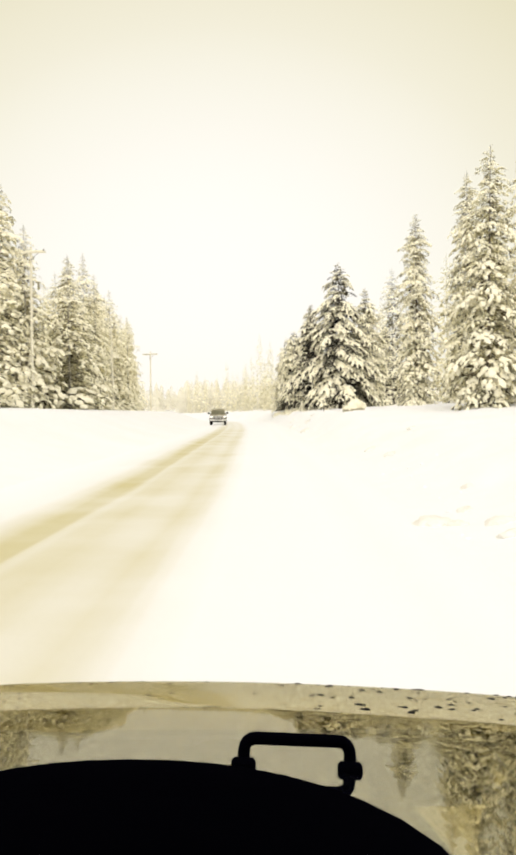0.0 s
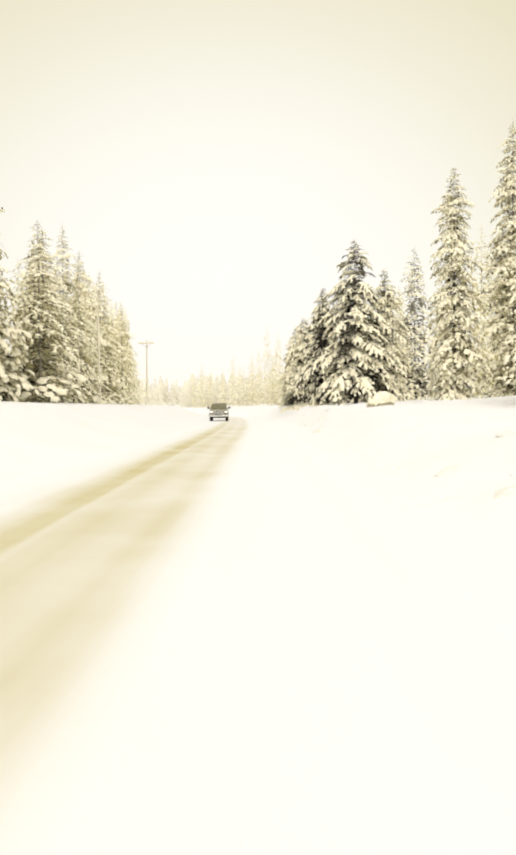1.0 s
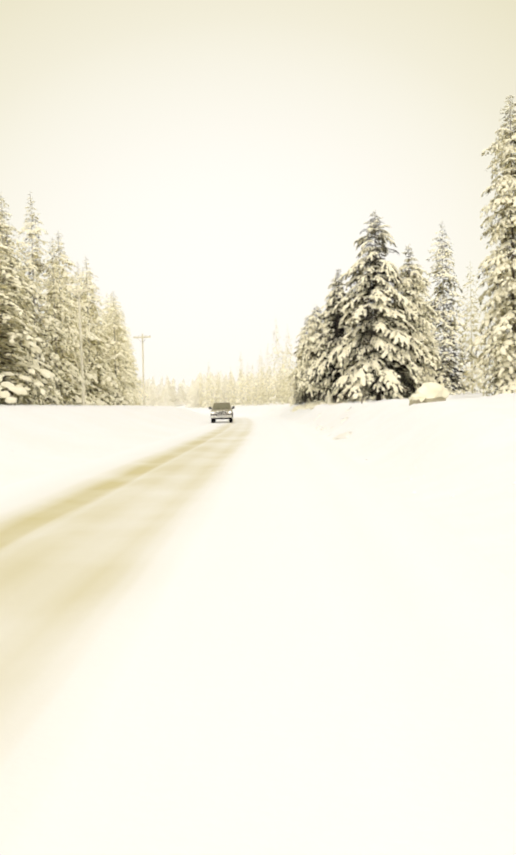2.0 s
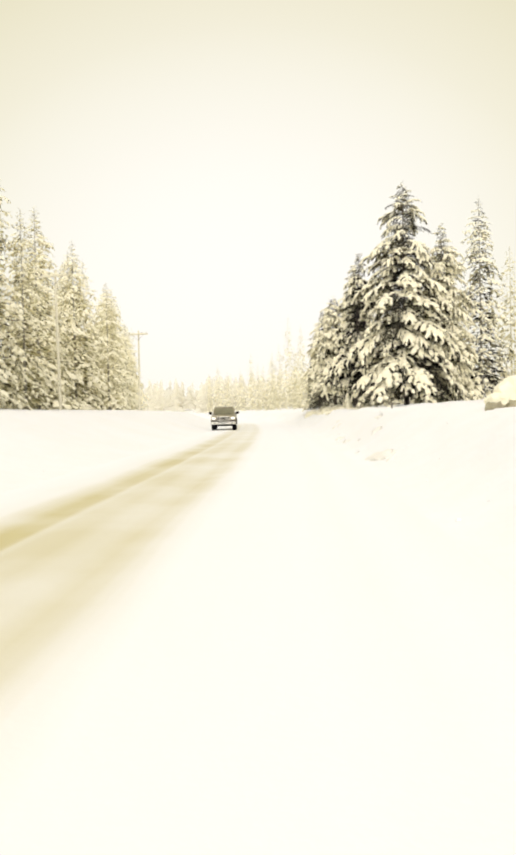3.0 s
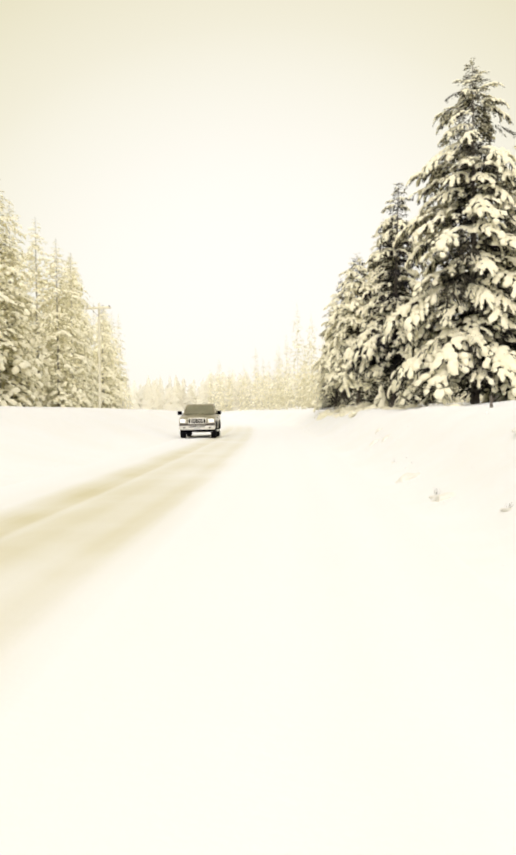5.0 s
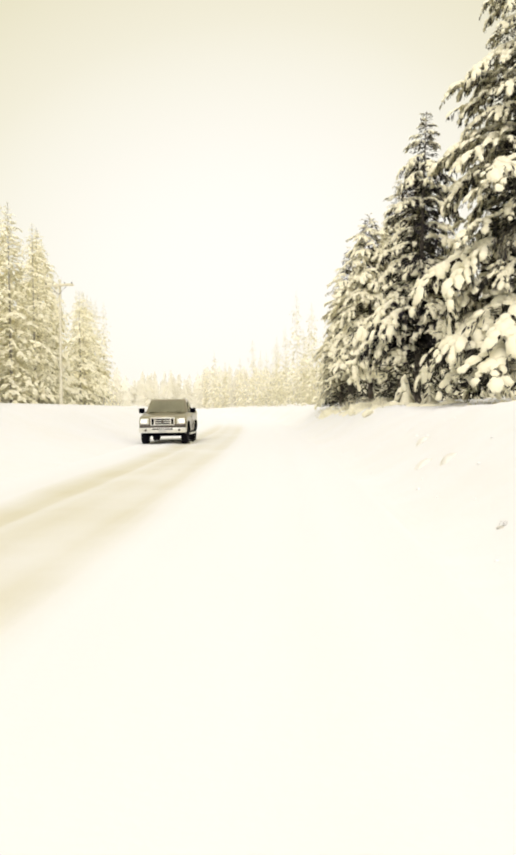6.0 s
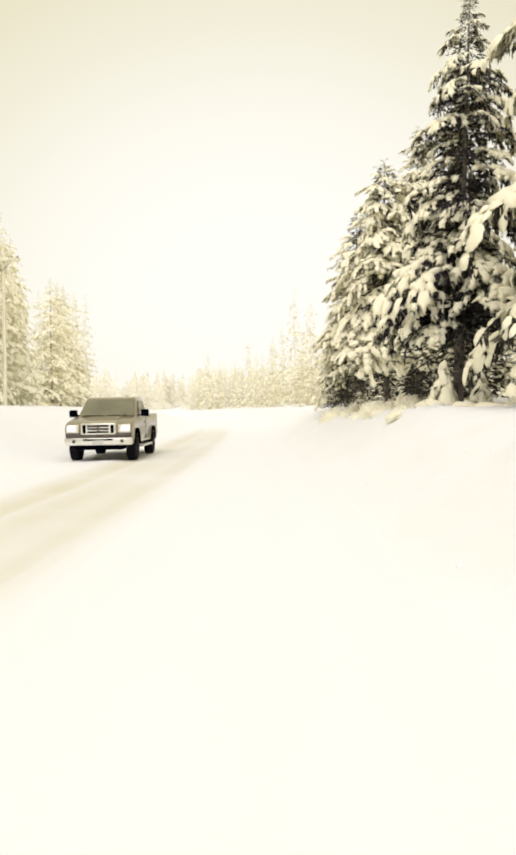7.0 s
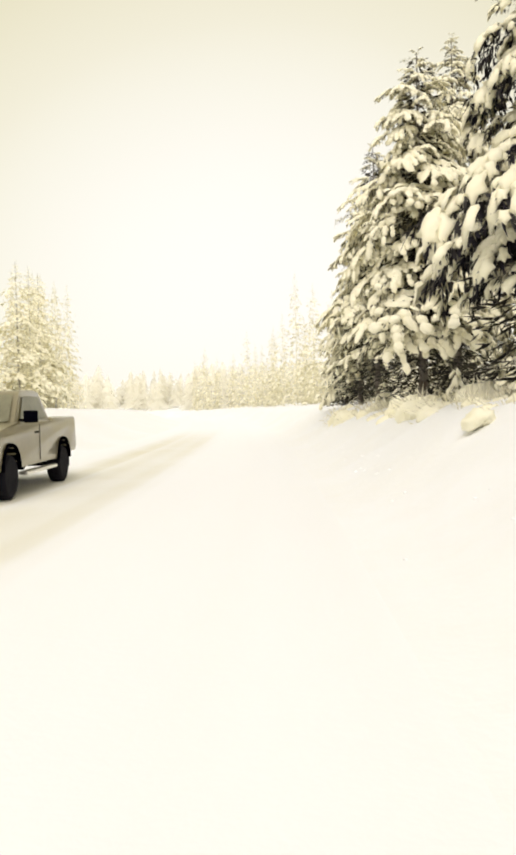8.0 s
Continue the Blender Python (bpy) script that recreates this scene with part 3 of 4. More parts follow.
# near trees on the right bank, each of its own: x, y, top, crown radius, whorl step, boughs, taper, raggedness, lean
NEAR = [
    (4.72, 94.9, 14.9, 3.4, 0.70, 8, 0.58, 0.28, (0.045, 0.03), 0.20, "tall spruce under thick snow pillows with a bare dark lower trunk"),
    (3.45, 104.4, 12.5, 3.0, 0.52, 8, 0.42, 0.30, (0, 0), 0.22, "blunt-topped spruce under clumps of snow at the road bend"),
    (8.07, 88.3, 18.5, 5.0, 0.76, 9, 0.53, 0.26, (0, 0), 0.11, "large conical spruce heavily loaded with snow"),
    (11.5, 91.8, 16.2, 3.4, 0.62, 7, 0.50, 0.3, (0, 0), 0.05, "snow-covered spruce with a blunt crown"),
    (6.1, 113.0, 17.0, 3.2, 0.56, 8, 0.50, 0.32, (0, 0), 0.20, "snowy spruce at the edge of the grove"),
    (2.7, 112.0, 12.2, 2.6, 0.52, 8, 0.42, 0.30, (0, 0), 0.22, "snowy spruce with dark gaps between its boughs"),
    (2.2, 115.5, 9.9, 2.1, 0.52, 7, 0.45, 0.30, (0, 0), 0.20, "young snow-covered spruce at the grove's edge"),
    (1.7, 118.5, 6.6, 1.7, 0.50, 7, 0.45, 0.3, (0, 0), 0.17, "short young spruce buried in snow"),
    (11.0, 57.5, 16.2, 2.1, 0.44, 10, 0.45, 0.32, (0, 0), 0.03, "narrow columnar spruce with clumps of snow"),
    (10.7, 38.0, 14.6, 2.3, 0.52, 8, 0.50, 0.35, (0.02, 0), 0.0, "snow-loaded spruce with drooping top"),
    (16.2, 62.9, 21.0, 2.6, 0.52, 9, 0.50, 0.32, (0, 0), 0.03, "very tall narrow snowy spruce"),
    (13.6, 40.0, 16.0, 2.6, 0.60, 7, 0.50, 0.35, (0, 0), 0.03, "tall dark spruce with snow on its boughs"),
]
for i, (x, y, top, rad, step, cnt, power, rag, lean, bare, label) in enumerate(NEAR):
    put = spruce_of_boughs if i < 8 else spruce
    put(x, y, tree_meshes(100 + i, top - float(land(x, y)), rad, (0, 4, 5)[i] if i < 3 else 4 if i < 8 else 3, step, cnt, power, rag, lean, bare, apart=i < 8), label, "roadside spruces")

# trees further off share a few shapes
MID = [tree_meshes(300 + i, 16.0, r * 1.08, 1, 0.54, 7, p * 1.2, 0.36) for i, (r, p) in enumerate(((2.3, 0.48), (2.8, 0.55), (2.0, 0.42), (2.5, 0.5), (3.0, 0.58), (2.2, 0.45)))]
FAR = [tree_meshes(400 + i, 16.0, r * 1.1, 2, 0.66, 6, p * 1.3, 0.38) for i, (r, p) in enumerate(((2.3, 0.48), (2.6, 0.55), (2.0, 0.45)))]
LEFT = [(-20.3, 58.5, 20.2), (-16.4, 46.5, 16.8), (-18.2, 58.0, 16.2), (-16.4, 63.5, 15.0), (-17.6, 68.5, 15.6), (-17.6, 79.0, 15.2), (-19.7, 87.8, 17.8),
        (-20.5, 100.2, 18.0), (-20.4, 112.0, 16.1), (-22.2, 121.6, 17.0), (-25.3, 114.7, 20.3), (-25.8, 122.4, 20.7), (-26.5, 135.0, 19.6),
        (-27.0, 150.0, 16.0), (-29.5, 160.0, 17.5), (-17.8, 74.8, 17.4), (-21.5, 94.0, 17.0), (-23.5, 107.0, 17.5), (-15.5, 38.0, 15.0), (-28.0, 142.0, 18.5), (-31.0, 167.0, 18.0), (-24.5, 129.0, 18.5), (-18.9, 72.0, 15.5), (-19.6, 54.0, 16.5), (-20.8, 65.0, 16.0), (-22.5, 82.0, 17.0)]
RIGHT = [(15.3, 95.4, 19.2), (17.5, 76.0, 17.0), (20.5, 84.0, 17.5), (13.5, 104.0, 15.5), (19.0, 100.0, 16.0), (15.0, 50.0, 14.0), (19.0, 55.0, 16.5), (9.5, 112.0, 14.0),
         (7.0, 120.0, 13.5), (10.5, 128.0, 14.5), (6.0, 131.0, 12.5), (14.0, 118.0, 15.5), (24.0, 70.0, 17.0), (24.0, 92.0, 17.0), (18.0, 44.0, 16.0), (16.0, 33.0, 16.0), (17.1, 118.0, 18.5), (18.6, 126.0, 19.5), (20.5, 136.0, 20.0)]
BEYOND = [(-33.2, 179.2, 19.2), (-35.3, 179.9, 20.5), (-37.4, 183.0, 21.5), (-38.0, 193.5, 21.9), (-36.0, 172.0, 18.5), (-40.0, 176.0, 19.0), (-44.0, 181.0, 20.0), (-32.5, 172.0, 18.6), (-34.0, 187.0, 20.0), (-47.0, 190.0, 20.0),
          (-2.2, 197.2, 22.3), (0.4, 190.6, 19.6), (3.0, 186.0, 18.0), (-1.0, 194.0, 15.0), (-4.5, 204.0, 17.0), (-6.3, 211.1, 15.8), (-6.9, 216.0, 15.0), (-9.0, 222.0, 13.5),
          (-12.6, 232.6, 17.2), (-10.5, 226.0, 14.0), (-16.0, 239.0, 13.5), (-23.0, 247.0, 15.6), (-20.0, 243.0, 13.0), (-26.0, 252.0, 13.0), (5.0, 176.0, 15.0),
          (6.5, 165.0, 14.5), (8.0, 152.0, 14.0), (10.0, 142.0, 14.5), (4.0, 199.0, 18.0), (0.0, 206.0, 17.0)]
rnd = random.Random(5)
for spots, kinds, group, label in ((LEFT, MID, "spruces along the far roadside", "snow-covered spruce at the forest edge"), (RIGHT, MID, "spruces behind the bank", "snow-covered spruce behind the roadside bank"),
                                   (BEYOND, FAR, "distant spruces", "pale frosted spruce in the distance")):
    for i, (x, y, top) in enumerate(spots):
        h, fat = top - float(land(x, y)), 1.0 if spots is BEYOND else 1.2
        # needles step paler with y as painted haze, darker behind the grove as shade
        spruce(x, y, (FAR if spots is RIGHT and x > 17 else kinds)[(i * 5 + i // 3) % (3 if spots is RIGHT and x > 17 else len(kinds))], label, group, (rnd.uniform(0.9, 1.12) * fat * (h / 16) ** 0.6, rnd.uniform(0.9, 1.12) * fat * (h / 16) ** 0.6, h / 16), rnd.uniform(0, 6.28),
               None if spots is BEYOND else NEEDLES_BROWN if y < 78 and x < 0 else NEEDLES_HAZE if y < 106 and x < 0 else NEEDLES_DARK if spots is RIGHT and 85 < y < 135 and x < 16 else NEEDLES_HAZE_LIGHT if y < 100 else NEEDLES[1] if y < 116 else NEEDLES_PALE)
# a second row that fills the gaps along the far roadside
for i, (x, y, top) in enumerate(((-23.0, 60.0, 16.0), (-22.6, 69.0, 14.6), (-22.0, 76.0, 14.8), (-24.0, 84.5, 16.0), (-24.2, 91.0, 16.2), (-25.0, 98.0, 16.6), (-25.6, 105.5, 16.6), (-27.0, 113.0, 17.4), (-28.5, 121.0, 18.0), (-30.0, 130.0, 18.0))):
    h = top - float(land(x, y))
    spruce(x, y, FAR[i % 3], "snow-covered spruce behind the forest edge", "forest rows", (h / 14.5, h / 14.5, h / 16), 1.3 * i, NEEDLES_HAZE_LIGHT)
# deeper rows that close the forest
for side in (-1, 1):
    for k in range(8):
        y = 26 + k * 18.0 + rnd.uniform(-1.5, 1.5)
        x = float(bend(y)) + (-(27 + (k % 3) * 5 + rnd.uniform(0, 3)) if side < 0 else 24 + (k % 3) * 5 + rnd.uniform(0, 3))
        h = rnd.uniform(13, 18)
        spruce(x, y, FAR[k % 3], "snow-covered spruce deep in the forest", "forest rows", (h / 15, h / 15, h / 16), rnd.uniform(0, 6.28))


# ---- far woods across the bend: too many to count ----
def woods():
    """Distant snowy trees on the slope beyond the bend, joined."""
    rng = np.random.default_rng(11)
    v, f, base = [], [], 0
    for k in range(760):
        y = rng.uniform(255, 335)
        x = rng.uniform(-150, 60)
        if abs(x - float(bend(y))) < 11:
            continue
        h, r = rng.uniform(6, 11), rng.uniform(1.8, 3.0)
        z0 = float(land(x, y)) + 0.02 * (y - 262)
        for q in np.arange(0.05, 0.98, 0.14):
            seg = 10
            a = np.linspace(0, 2 * np.pi, seg, endpoint=False) + rng.uniform(0, 6)
            rr = r * (1 - q) ** 0.5 * rng.uniform(0.25, 1.3, seg) + 0.1
            ring = np.stack([x + np.cos(a) * rr, y + np.sin(a) * rr, z0 + h * q - 0.35 * rr * rng.uniform(0.5, 1.5, seg)], 1)
            v += [ring, np.array([[x, y, z0 + h * (q + 0.17)]])]
            f += [(base + i, base + (i + 1) % seg, base + seg) for i in range(seg)]
            base += seg + 1
    return mesh_object("far_woods", np.concatenate(v), f, WOODS_HAZE, shade=False)


tagged(woods(), "dense pale snow-covered spruce woods in the misty distance", "woods", kind="stuff")


# ---- small builders ----
def rounded(size, at=(0, 0, 0), bevel=0.02, taper=1.0):
    """A bevelled block, its top narrowed by taper."""
    bm = bmesh.new()
    bmesh.ops.create_cube(bm, size=1.0)
    for v in bm.verts:
        k = taper if v.co.z > 0 else 1.0
        v.co = Vector((v.co.x * size[0] * k, v.co.y * size[1] * k, v.co.z * size[2])) + Vector(at)
    if bevel:
        bmesh.ops.bevel(bm, geom=bm.edges[:], offset=bevel, segments=2, affect="EDGES", profile=0.6)
    return bm


def profile_solid(points, half, bevel=0.03, pinch=None):
    """A solid from a side outline of (y, z), from -half to half across; pinch(z) narrows it."""
    bm = bmesh.new()
    rows = []
    for x in (-half, half):
        rows.append([bm.verts.new((x * (pinch(z) if pinch else 1), y, z)) for y, z in points])
    bm.faces.new(rows[0])
    bm.faces.new(list(reversed(rows[1])))
    n = len(points)
    for i in range(n):
        bm.faces.new((rows[0][i], rows[1][i], rows[1][(i + 1) % n], rows[0][(i + 1) % n]))
    bmesh.ops.recalc_face_normals(bm, faces=bm.faces)
    if bevel:
        bmesh.ops.bevel(bm, geom=[e for e in bm.edges if abs(e.verts[0].co.x - e.verts[1].co.x) < 0.05 + half * 0.2], offset=bevel, segments=2, affect="EDGES", profile=0.6)
    return bm


def lathe(rows, seg=28, axis="x"):
    """A turned solid from (along, radius) rows."""
    bm = bmesh.new()
    rings = []
    for u, r in rows:
        ring = []
        for k in range(seg):
            a = 2 * math.pi * k / seg
            p = (u, r * math.cos(a), r * math.sin(a)) if axis == "x" else (r * math.cos(a), r * math.sin(a), u)
            ring.append(bm.verts.new(p))
        rings.append(ring)
    for a, b in zip(rings, rings[1:]):
        for k in range(seg):
            bm.faces.new((a[k], a[(k + 1) % seg], b[(k + 1) % seg], b[k]))
    bm.faces.new(rings[0])
    bm.faces.new(rings[-1])
    bmesh.ops.recalc_face_normals(bm, faces=bm.faces)
    return bm


def part(name, bm, mat, parent, label="", at=None, shade=True):
    me = bpy.data.meshes.new(name)
    bm.to_mesh(me)
    bm.free()
    if shade:
        me.shade_smooth()
        me.set_sharp_from_angle(angle=radians(35))
    me.materials.append(mat)
    ob = new(name, me)
    ob.parent = parent
    if at:
        ob.location = at
    if label:
        ob["label"] = label
    return ob


def wheel(parent, at, radius, width, rim_mat):
    w = part("wheel", lathe([(-width * 0.3, radius * 0.34), (width * 0.3, radius * 0.34)]), BLACK, parent, at=at)
    part("tyre", lathe([(-width / 2, radius * 0.62), (-width / 2, radius * 0.88), (-width * 0.38, radius * 0.98), (0, radius), (width * 0.38, radius * 0.98),
                        (width / 2, radius * 0.88), (width / 2, radius * 0.62)]), RUBBER, w)
    part("rim", lathe([(-width * 0.44, radius * 0.60), (-width * 0.47, radius * 0.56), (-width * 0.36, radius * 0.2), (-width * 0.42, radius * 0.1),
                       (width * 0.42, radius * 0.1), (width * 0.36, radius * 0.2), (width * 0.47, radius * 0.56), (width * 0.44, radius * 0.60)]), rim_mat, w)
    return w


def arch(cy, cz, r, n=9):
    return [(cy + r * math.cos(a), cz + r * math.sin(a)) for a in np.linspace(math.pi, 0, n)]


# ---- the pickup that comes the other way, front towards -y ----
def pickup():
    car = new("pickup_truck")
    W = 0.99
    body = [(0.16, 0.66), (0.10, 0.92), (0.14, 1.08), (0.30, 1.16), (0.9, 1.26), (1.45, 1.33), (3.72, 1.33), (3.78, 1.38), (5.55, 1.40), (5.62, 1.32), (5.62, 0.72), (5.5, 0.62),
            (4.95, 0.60)] + list(reversed(arch(4.45, 0.50, 0.47))) + [(3.9, 0.52), (1.5, 0.50)] + list(reversed(arch(0.98, 0.50, 0.47))) + [(0.42, 0.62)]
    b = part("body", profile_solid(body, W, 0.045, lambda z: 1.0 - 0.06 * max(0, z - 1.0) - 0.05 * max(0, 0.7 - z)), TAN_PAINT, car)
    cab = [(1.42, 1.28), (2.12, 1.85), (2.3, 1.92), (3.2, 1.94), (3.45, 1.89), (3.74, 1.30)]
    part("cab", profile_solid(cab, 0.93, 0.05, lambda z: 1.0 - 0.26 * max(0, z - 1.25)), TAN_PAINT, car)
    ws = bmesh.new()
    vs = [ws.verts.new(p) for p in ((-0.82, 1.42, 1.345), (0.82, 1.42, 1.345), (0.71, 2.06, 1.84), (-0.71, 2.06, 1.84))]
    ws.faces.new(vs)
    bmesh.ops.solidify(ws, geom=ws.faces[:], thickness=0.02)
    part("windscreen", ws, GLASS_SKY_TONE, car, "windscreen with a pale sky tone in its colour")
    for g in (-1, 1):
        sw = bmesh.new()
        vs = [sw.verts.new(p) for p in ((g * 0.925, 1.76, 1.37), (g * 0.925, 3.45, 1.37), (g * 0.815, 3.28, 1.81), (g * 0.815, 2.26, 1.81))]
        sw.faces.new(vs if g > 0 else list(reversed(vs)))
        bmesh.ops.solidify(sw, geom=sw.faces[:], thickness=0.015)
        part("side_window", sw, GLASS_SKY_TONE, car)
        part("wiper", rounded((0.62, 0.02, 0.02), (0, 0, 0), 0.006), BLACK, car, at=(g * 0.36 - 0.05, 1.39, 1.352))
        m = part("mirror", rounded((0.24, 0.14, 0.22), (0, 0, 0), 0.03), BLACK, car, "black door mirror", at=(g * 1.12, 1.75, 1.42))
        part("mirror_arm", rounded((0.20, 0.06, 0.05), (-g * 0.12, 0.02, -0.06), 0.01), BLACK, m)
        h = part("headlight", rounded((0.36, 0.10, 0.24), (0, 0, 0), 0.03), CHROME, car, at=(g * 0.76, 0.13, 0.97))
        part("lens", rounded((0.24, 0.06, 0.15), (g * 0.03, -0.04, 0.015), 0.055), LAMP, h, "lit white headlight")
        part("fog_lamp", lathe([(-0.03, 0.05), (0.0, 0.058), (0.06, 0.05)], 16, "x"), GREY_TRIM, car, at=(g * 0.70, 0.015, 0.61)).rotation_euler = (0, 0, math.pi / 2)
        part("running_board", rounded((0.18, 2.0, 0.07), (0, 0, 0), 0.025), CHROME, car, "bright tubular side step", at=(g * 0.98, 2.65, 0.40))
        part("door_handle", rounded((0.03, 0.2, 0.035), (0, 0, 0), 0.01), BLACK, car, at=(g * 0.995, 2.5, 1.12))
        part("door_seam", rounded((0.008, 0.012, 0.68), (0, 0, 0), 0), BLACK, car, at=(g * 0.990, 2.72, 0.92), shade=False)
        part("mud_flap", rounded((0.26, 0.02, 0.26), (0, 0, 0), 0.008), BLACK, car, at=(g * 0.84, 4.98, 0.42))
        for wy in (0.98, 4.45):
            wheel(car, (g * 0.85, wy, 0.385), 0.395, 0.29, GREY_TRIM)
            liner = bmesh.new()
            ring = [[liner.verts.new((x, y, z)) for y, z in arch(wy, 0.50, 0.465, 11)] for x in (g * 0.62, g * 1.03)]
            for k in range(10):
                liner.faces.new((ring[0][k], ring[1][k], ring[1][k + 1], ring[0][k + 1]))
            bmesh.ops.solidify(liner, geom=liner.faces[:], thickness=0.05)
            part("wheel_arch", liner, BLACK, car, "black wheel arch lip")
    part("bonnet_bulge", profile_solid([(0.34, 1.15), (0.36, 1.19), (0.9, 1.285), (1.36, 1.345), (1.38, 1.30)], 0.50, 0.02), TAN_PAINT, car)
    gr = part("grille", rounded((1.02, 0.09, 0.34), (0, 0.10, 0.965), 0.03), CHROME, car, "bright three-bar grille")
    for k, z in enumerate((0.875, 0.965, 1.055)):
        part("grille_opening", rounded((0.62, 0.02, 0.055), (0, 0.052, z), 0.008), BLACK, gr)
    for g in (-1, 1):
        part("grille_opening", rounded((0.09, 0.02, 0.25), (g * 0.41, 0.052, 0.965), 0.008), BLACK, gr)
    part("badge", lathe([(-0.01, 0.06), (0.01, 0.055)], 16), GREY_TRIM, gr, "plain oval badge", at=(0, 0.045, 0.965)).rotation_euler = (0, 0, math.pi / 2)
    part("lower_valance", rounded((1.92, 0.16, 0.17), (0, 0.14, 0.77), 0.03), GREY_TRIM, car, "dark lower front panel")
    bp = part("bumper", rounded((1.98, 0.22, 0.22), (0, 0.10, 0.60), 0.05), CHROME, car, "pale chrome front bumper")
    part("bumper_slot", rounded((0.86, 0.02, 0.05), (0, -0.012, 0.655), 0.006), BLACK, bp)
    part("number_plate", rounded((0.32, 0.012, 0.15), (0, -0.016, 0.585), 0.004), PLATE, bp, "blank pale number plate")
    part("skid_plate", rounded((1.42, 0.5, 0.20), (0, 0.42, 0.45), 0.05), BLACK, car, "dark underbody shield")
    part("axle", lathe([(-0.75, 0.05), (-0.15, 0.05), (-0.1, 0.13), (0.1, 0.13), (0.15, 0.05), (0.75, 0.05)]), BLACK, car, at=(0, 4.45, 0.39))
    part("chassis", rounded((1.3, 4.6, 0.14), (0, 3.0, 0.52), 0.03), BLACK, car, "dark ladder frame")
    return tagged(car, "tan full-size pickup with lit headlights on the snowy road", "pickup")


truck = pickup()
truck.matrix_world = pose(-6.13, 92.05, 0.0, 0, 0, 3.5)


# ---- the car that films: bonnet, dashboard and cabin of an off-roader standing at the start ----
def crown(x):
    """How far the bonnet falls off to its sides, leaning a little."""
    return 0.09 * x * x + 0.038 * x - 0.002 + 0.25 * max(0.0, abs(x) - 0.36) ** 2


def filming_car():
    car = new("off_road_car")
    ys = [0.16, 0.30, 0.45, 0.62, 0.70, 0.783, 0.82, 0.9, 1.0, 1.08, 1.15, 1.20, 1.22]
    zs = [1.208, 1.193, 1.177, 1.1595, 1.151, 1.1395, 1.1325, 1.116, 1.0925, 1.066, 1.022, 0.96, 0.86]
    bm = bmesh.new()
    xs = np.linspace(-0.66, 0.66, 45)
    fine = np.linspace(-0.10, 1.22, 661)
    soft = np.exp(-(np.arange(-30, 31) / 9.0) ** 2)
    line = np.interp(fine, [-0.10] + ys, [1.217] + zs)
    line[30:-30] = np.convolve(line, soft / soft.sum(), "valid")
    line[-30:] = line[-31] + (fine[-30:] - fine[-31]) * (line[-31] - line[-32]) / (fine[1] - fine[0])
    run = np.concatenate([np.linspace(0.16, 0.62, 24), np.linspace(0.63, 1.22, 72)])
    grid = [[bm.verts.new((x, y, z - crown(x))) for x in xs] for y, z in
            zip(run, np.interp(run, fine, line))]
    for a, b in zip(grid, grid[1:]):
        for i in range(len(xs) - 1):
            bm.faces.new((a[i], a[i + 1], b[i + 1], b[i]))
    bmesh.ops.solidify(bm, geom=bm.faces[:], thickness=-0.02)
    hood = part("bonnet", bm, CAR_NAVY, car, "glossy dark navy bonnet reflecting trees and sky")
    # the loop that holds a folded windscreen
    cu = bpy.data.curves.new("loop_path", "CURVE")
    cu.dimensions, cu.bevel_depth, cu.bevel_resolution = "3D", 0.0052, 3
    w, h, c = 0.043, 0.029, 0.009
    ring = [(sx * (w - c) + c * math.cos(a), (h - c if sz > 0 else c) + c * math.sin(a)) for sx, sz, a0 in ((1, 1, 0), (-1, 1, 90), (-1, -1, 180), (1, -1, 270))
            for a in (radians(a0 + k) for k in (0, 22, 45, 68, 90))]
    sp = cu.splines.new("POLY")
    sp.points.add(len(ring) - 1)
    for q, (x, z) in zip(sp.points, ring):
        q.co = (x, 0, z, 1)
    sp.use_cyclic_u = True
    tmp = bpy.data.objects.new("loop_path", cu)
    me = bpy.data.meshes.new_from_object(tmp)
    bpy.data.objects.remove(tmp)
    me.name = "bonnet_loop"
    me.materials.clear()
    me.materials.append(BLACK)
    loop = new("bonnet_loop", me)
    loop.parent, loop.location, loop.rotation_euler = car, (0.006, 0.62, 1.153), (radians(-14), radians(2.5), 0)
    loop["label"] = "black steel loop on the bonnet"
    for g in (-1, 1):
        part("pivot", lathe([(-0.010, 0.003), (-0.008, 0.0058), (0.008, 0.0058), (0.010, 0.003)], 14), BLACK, loop, at=(g * 0.043, -0.004, 0.009))
        part("bracket", rounded((0.012, 0.03, 0.012), (0, 0, 0), 0.003), BLACK, loop, at=(g * 0.043, 0.0, -0.003))
    # dashboard with the rounded cowl over the dials
    dash = bmesh.new()
    n = 21
    rows = []
    for y, k in ((0.335, 0.90), (0.325, 0.98), (0.30, 1.0), (0.22, 0.98), (0.17, 0.85)):
        rows.append([dash.verts.new((-0.068 + 0.165 * u, y, 1.203 + 0.101 * k * math.sqrt(max(0.0, 1 - abs(u) ** 2.2)))) for u in np.linspace(-1, 1, n)])
    for a, b in zip(rows, rows[1:]):
        for i in range(n - 1):
            dash.faces.new((a[i], a[i + 1], b[i + 1], b[i]))
    dash.faces.new(rows[0])
    dash.faces.new(rows[-1])
    bmesh.ops.recalc_face_normals(dash, faces=dash.faces)
    part("dial_cowl", dash, BLACK, car, "black rounded cowl over the dials")
    part("dashboard", rounded((1.3, 0.16, 0.26), (0, 0.25, 1.075), 0.03), BLACK, car)
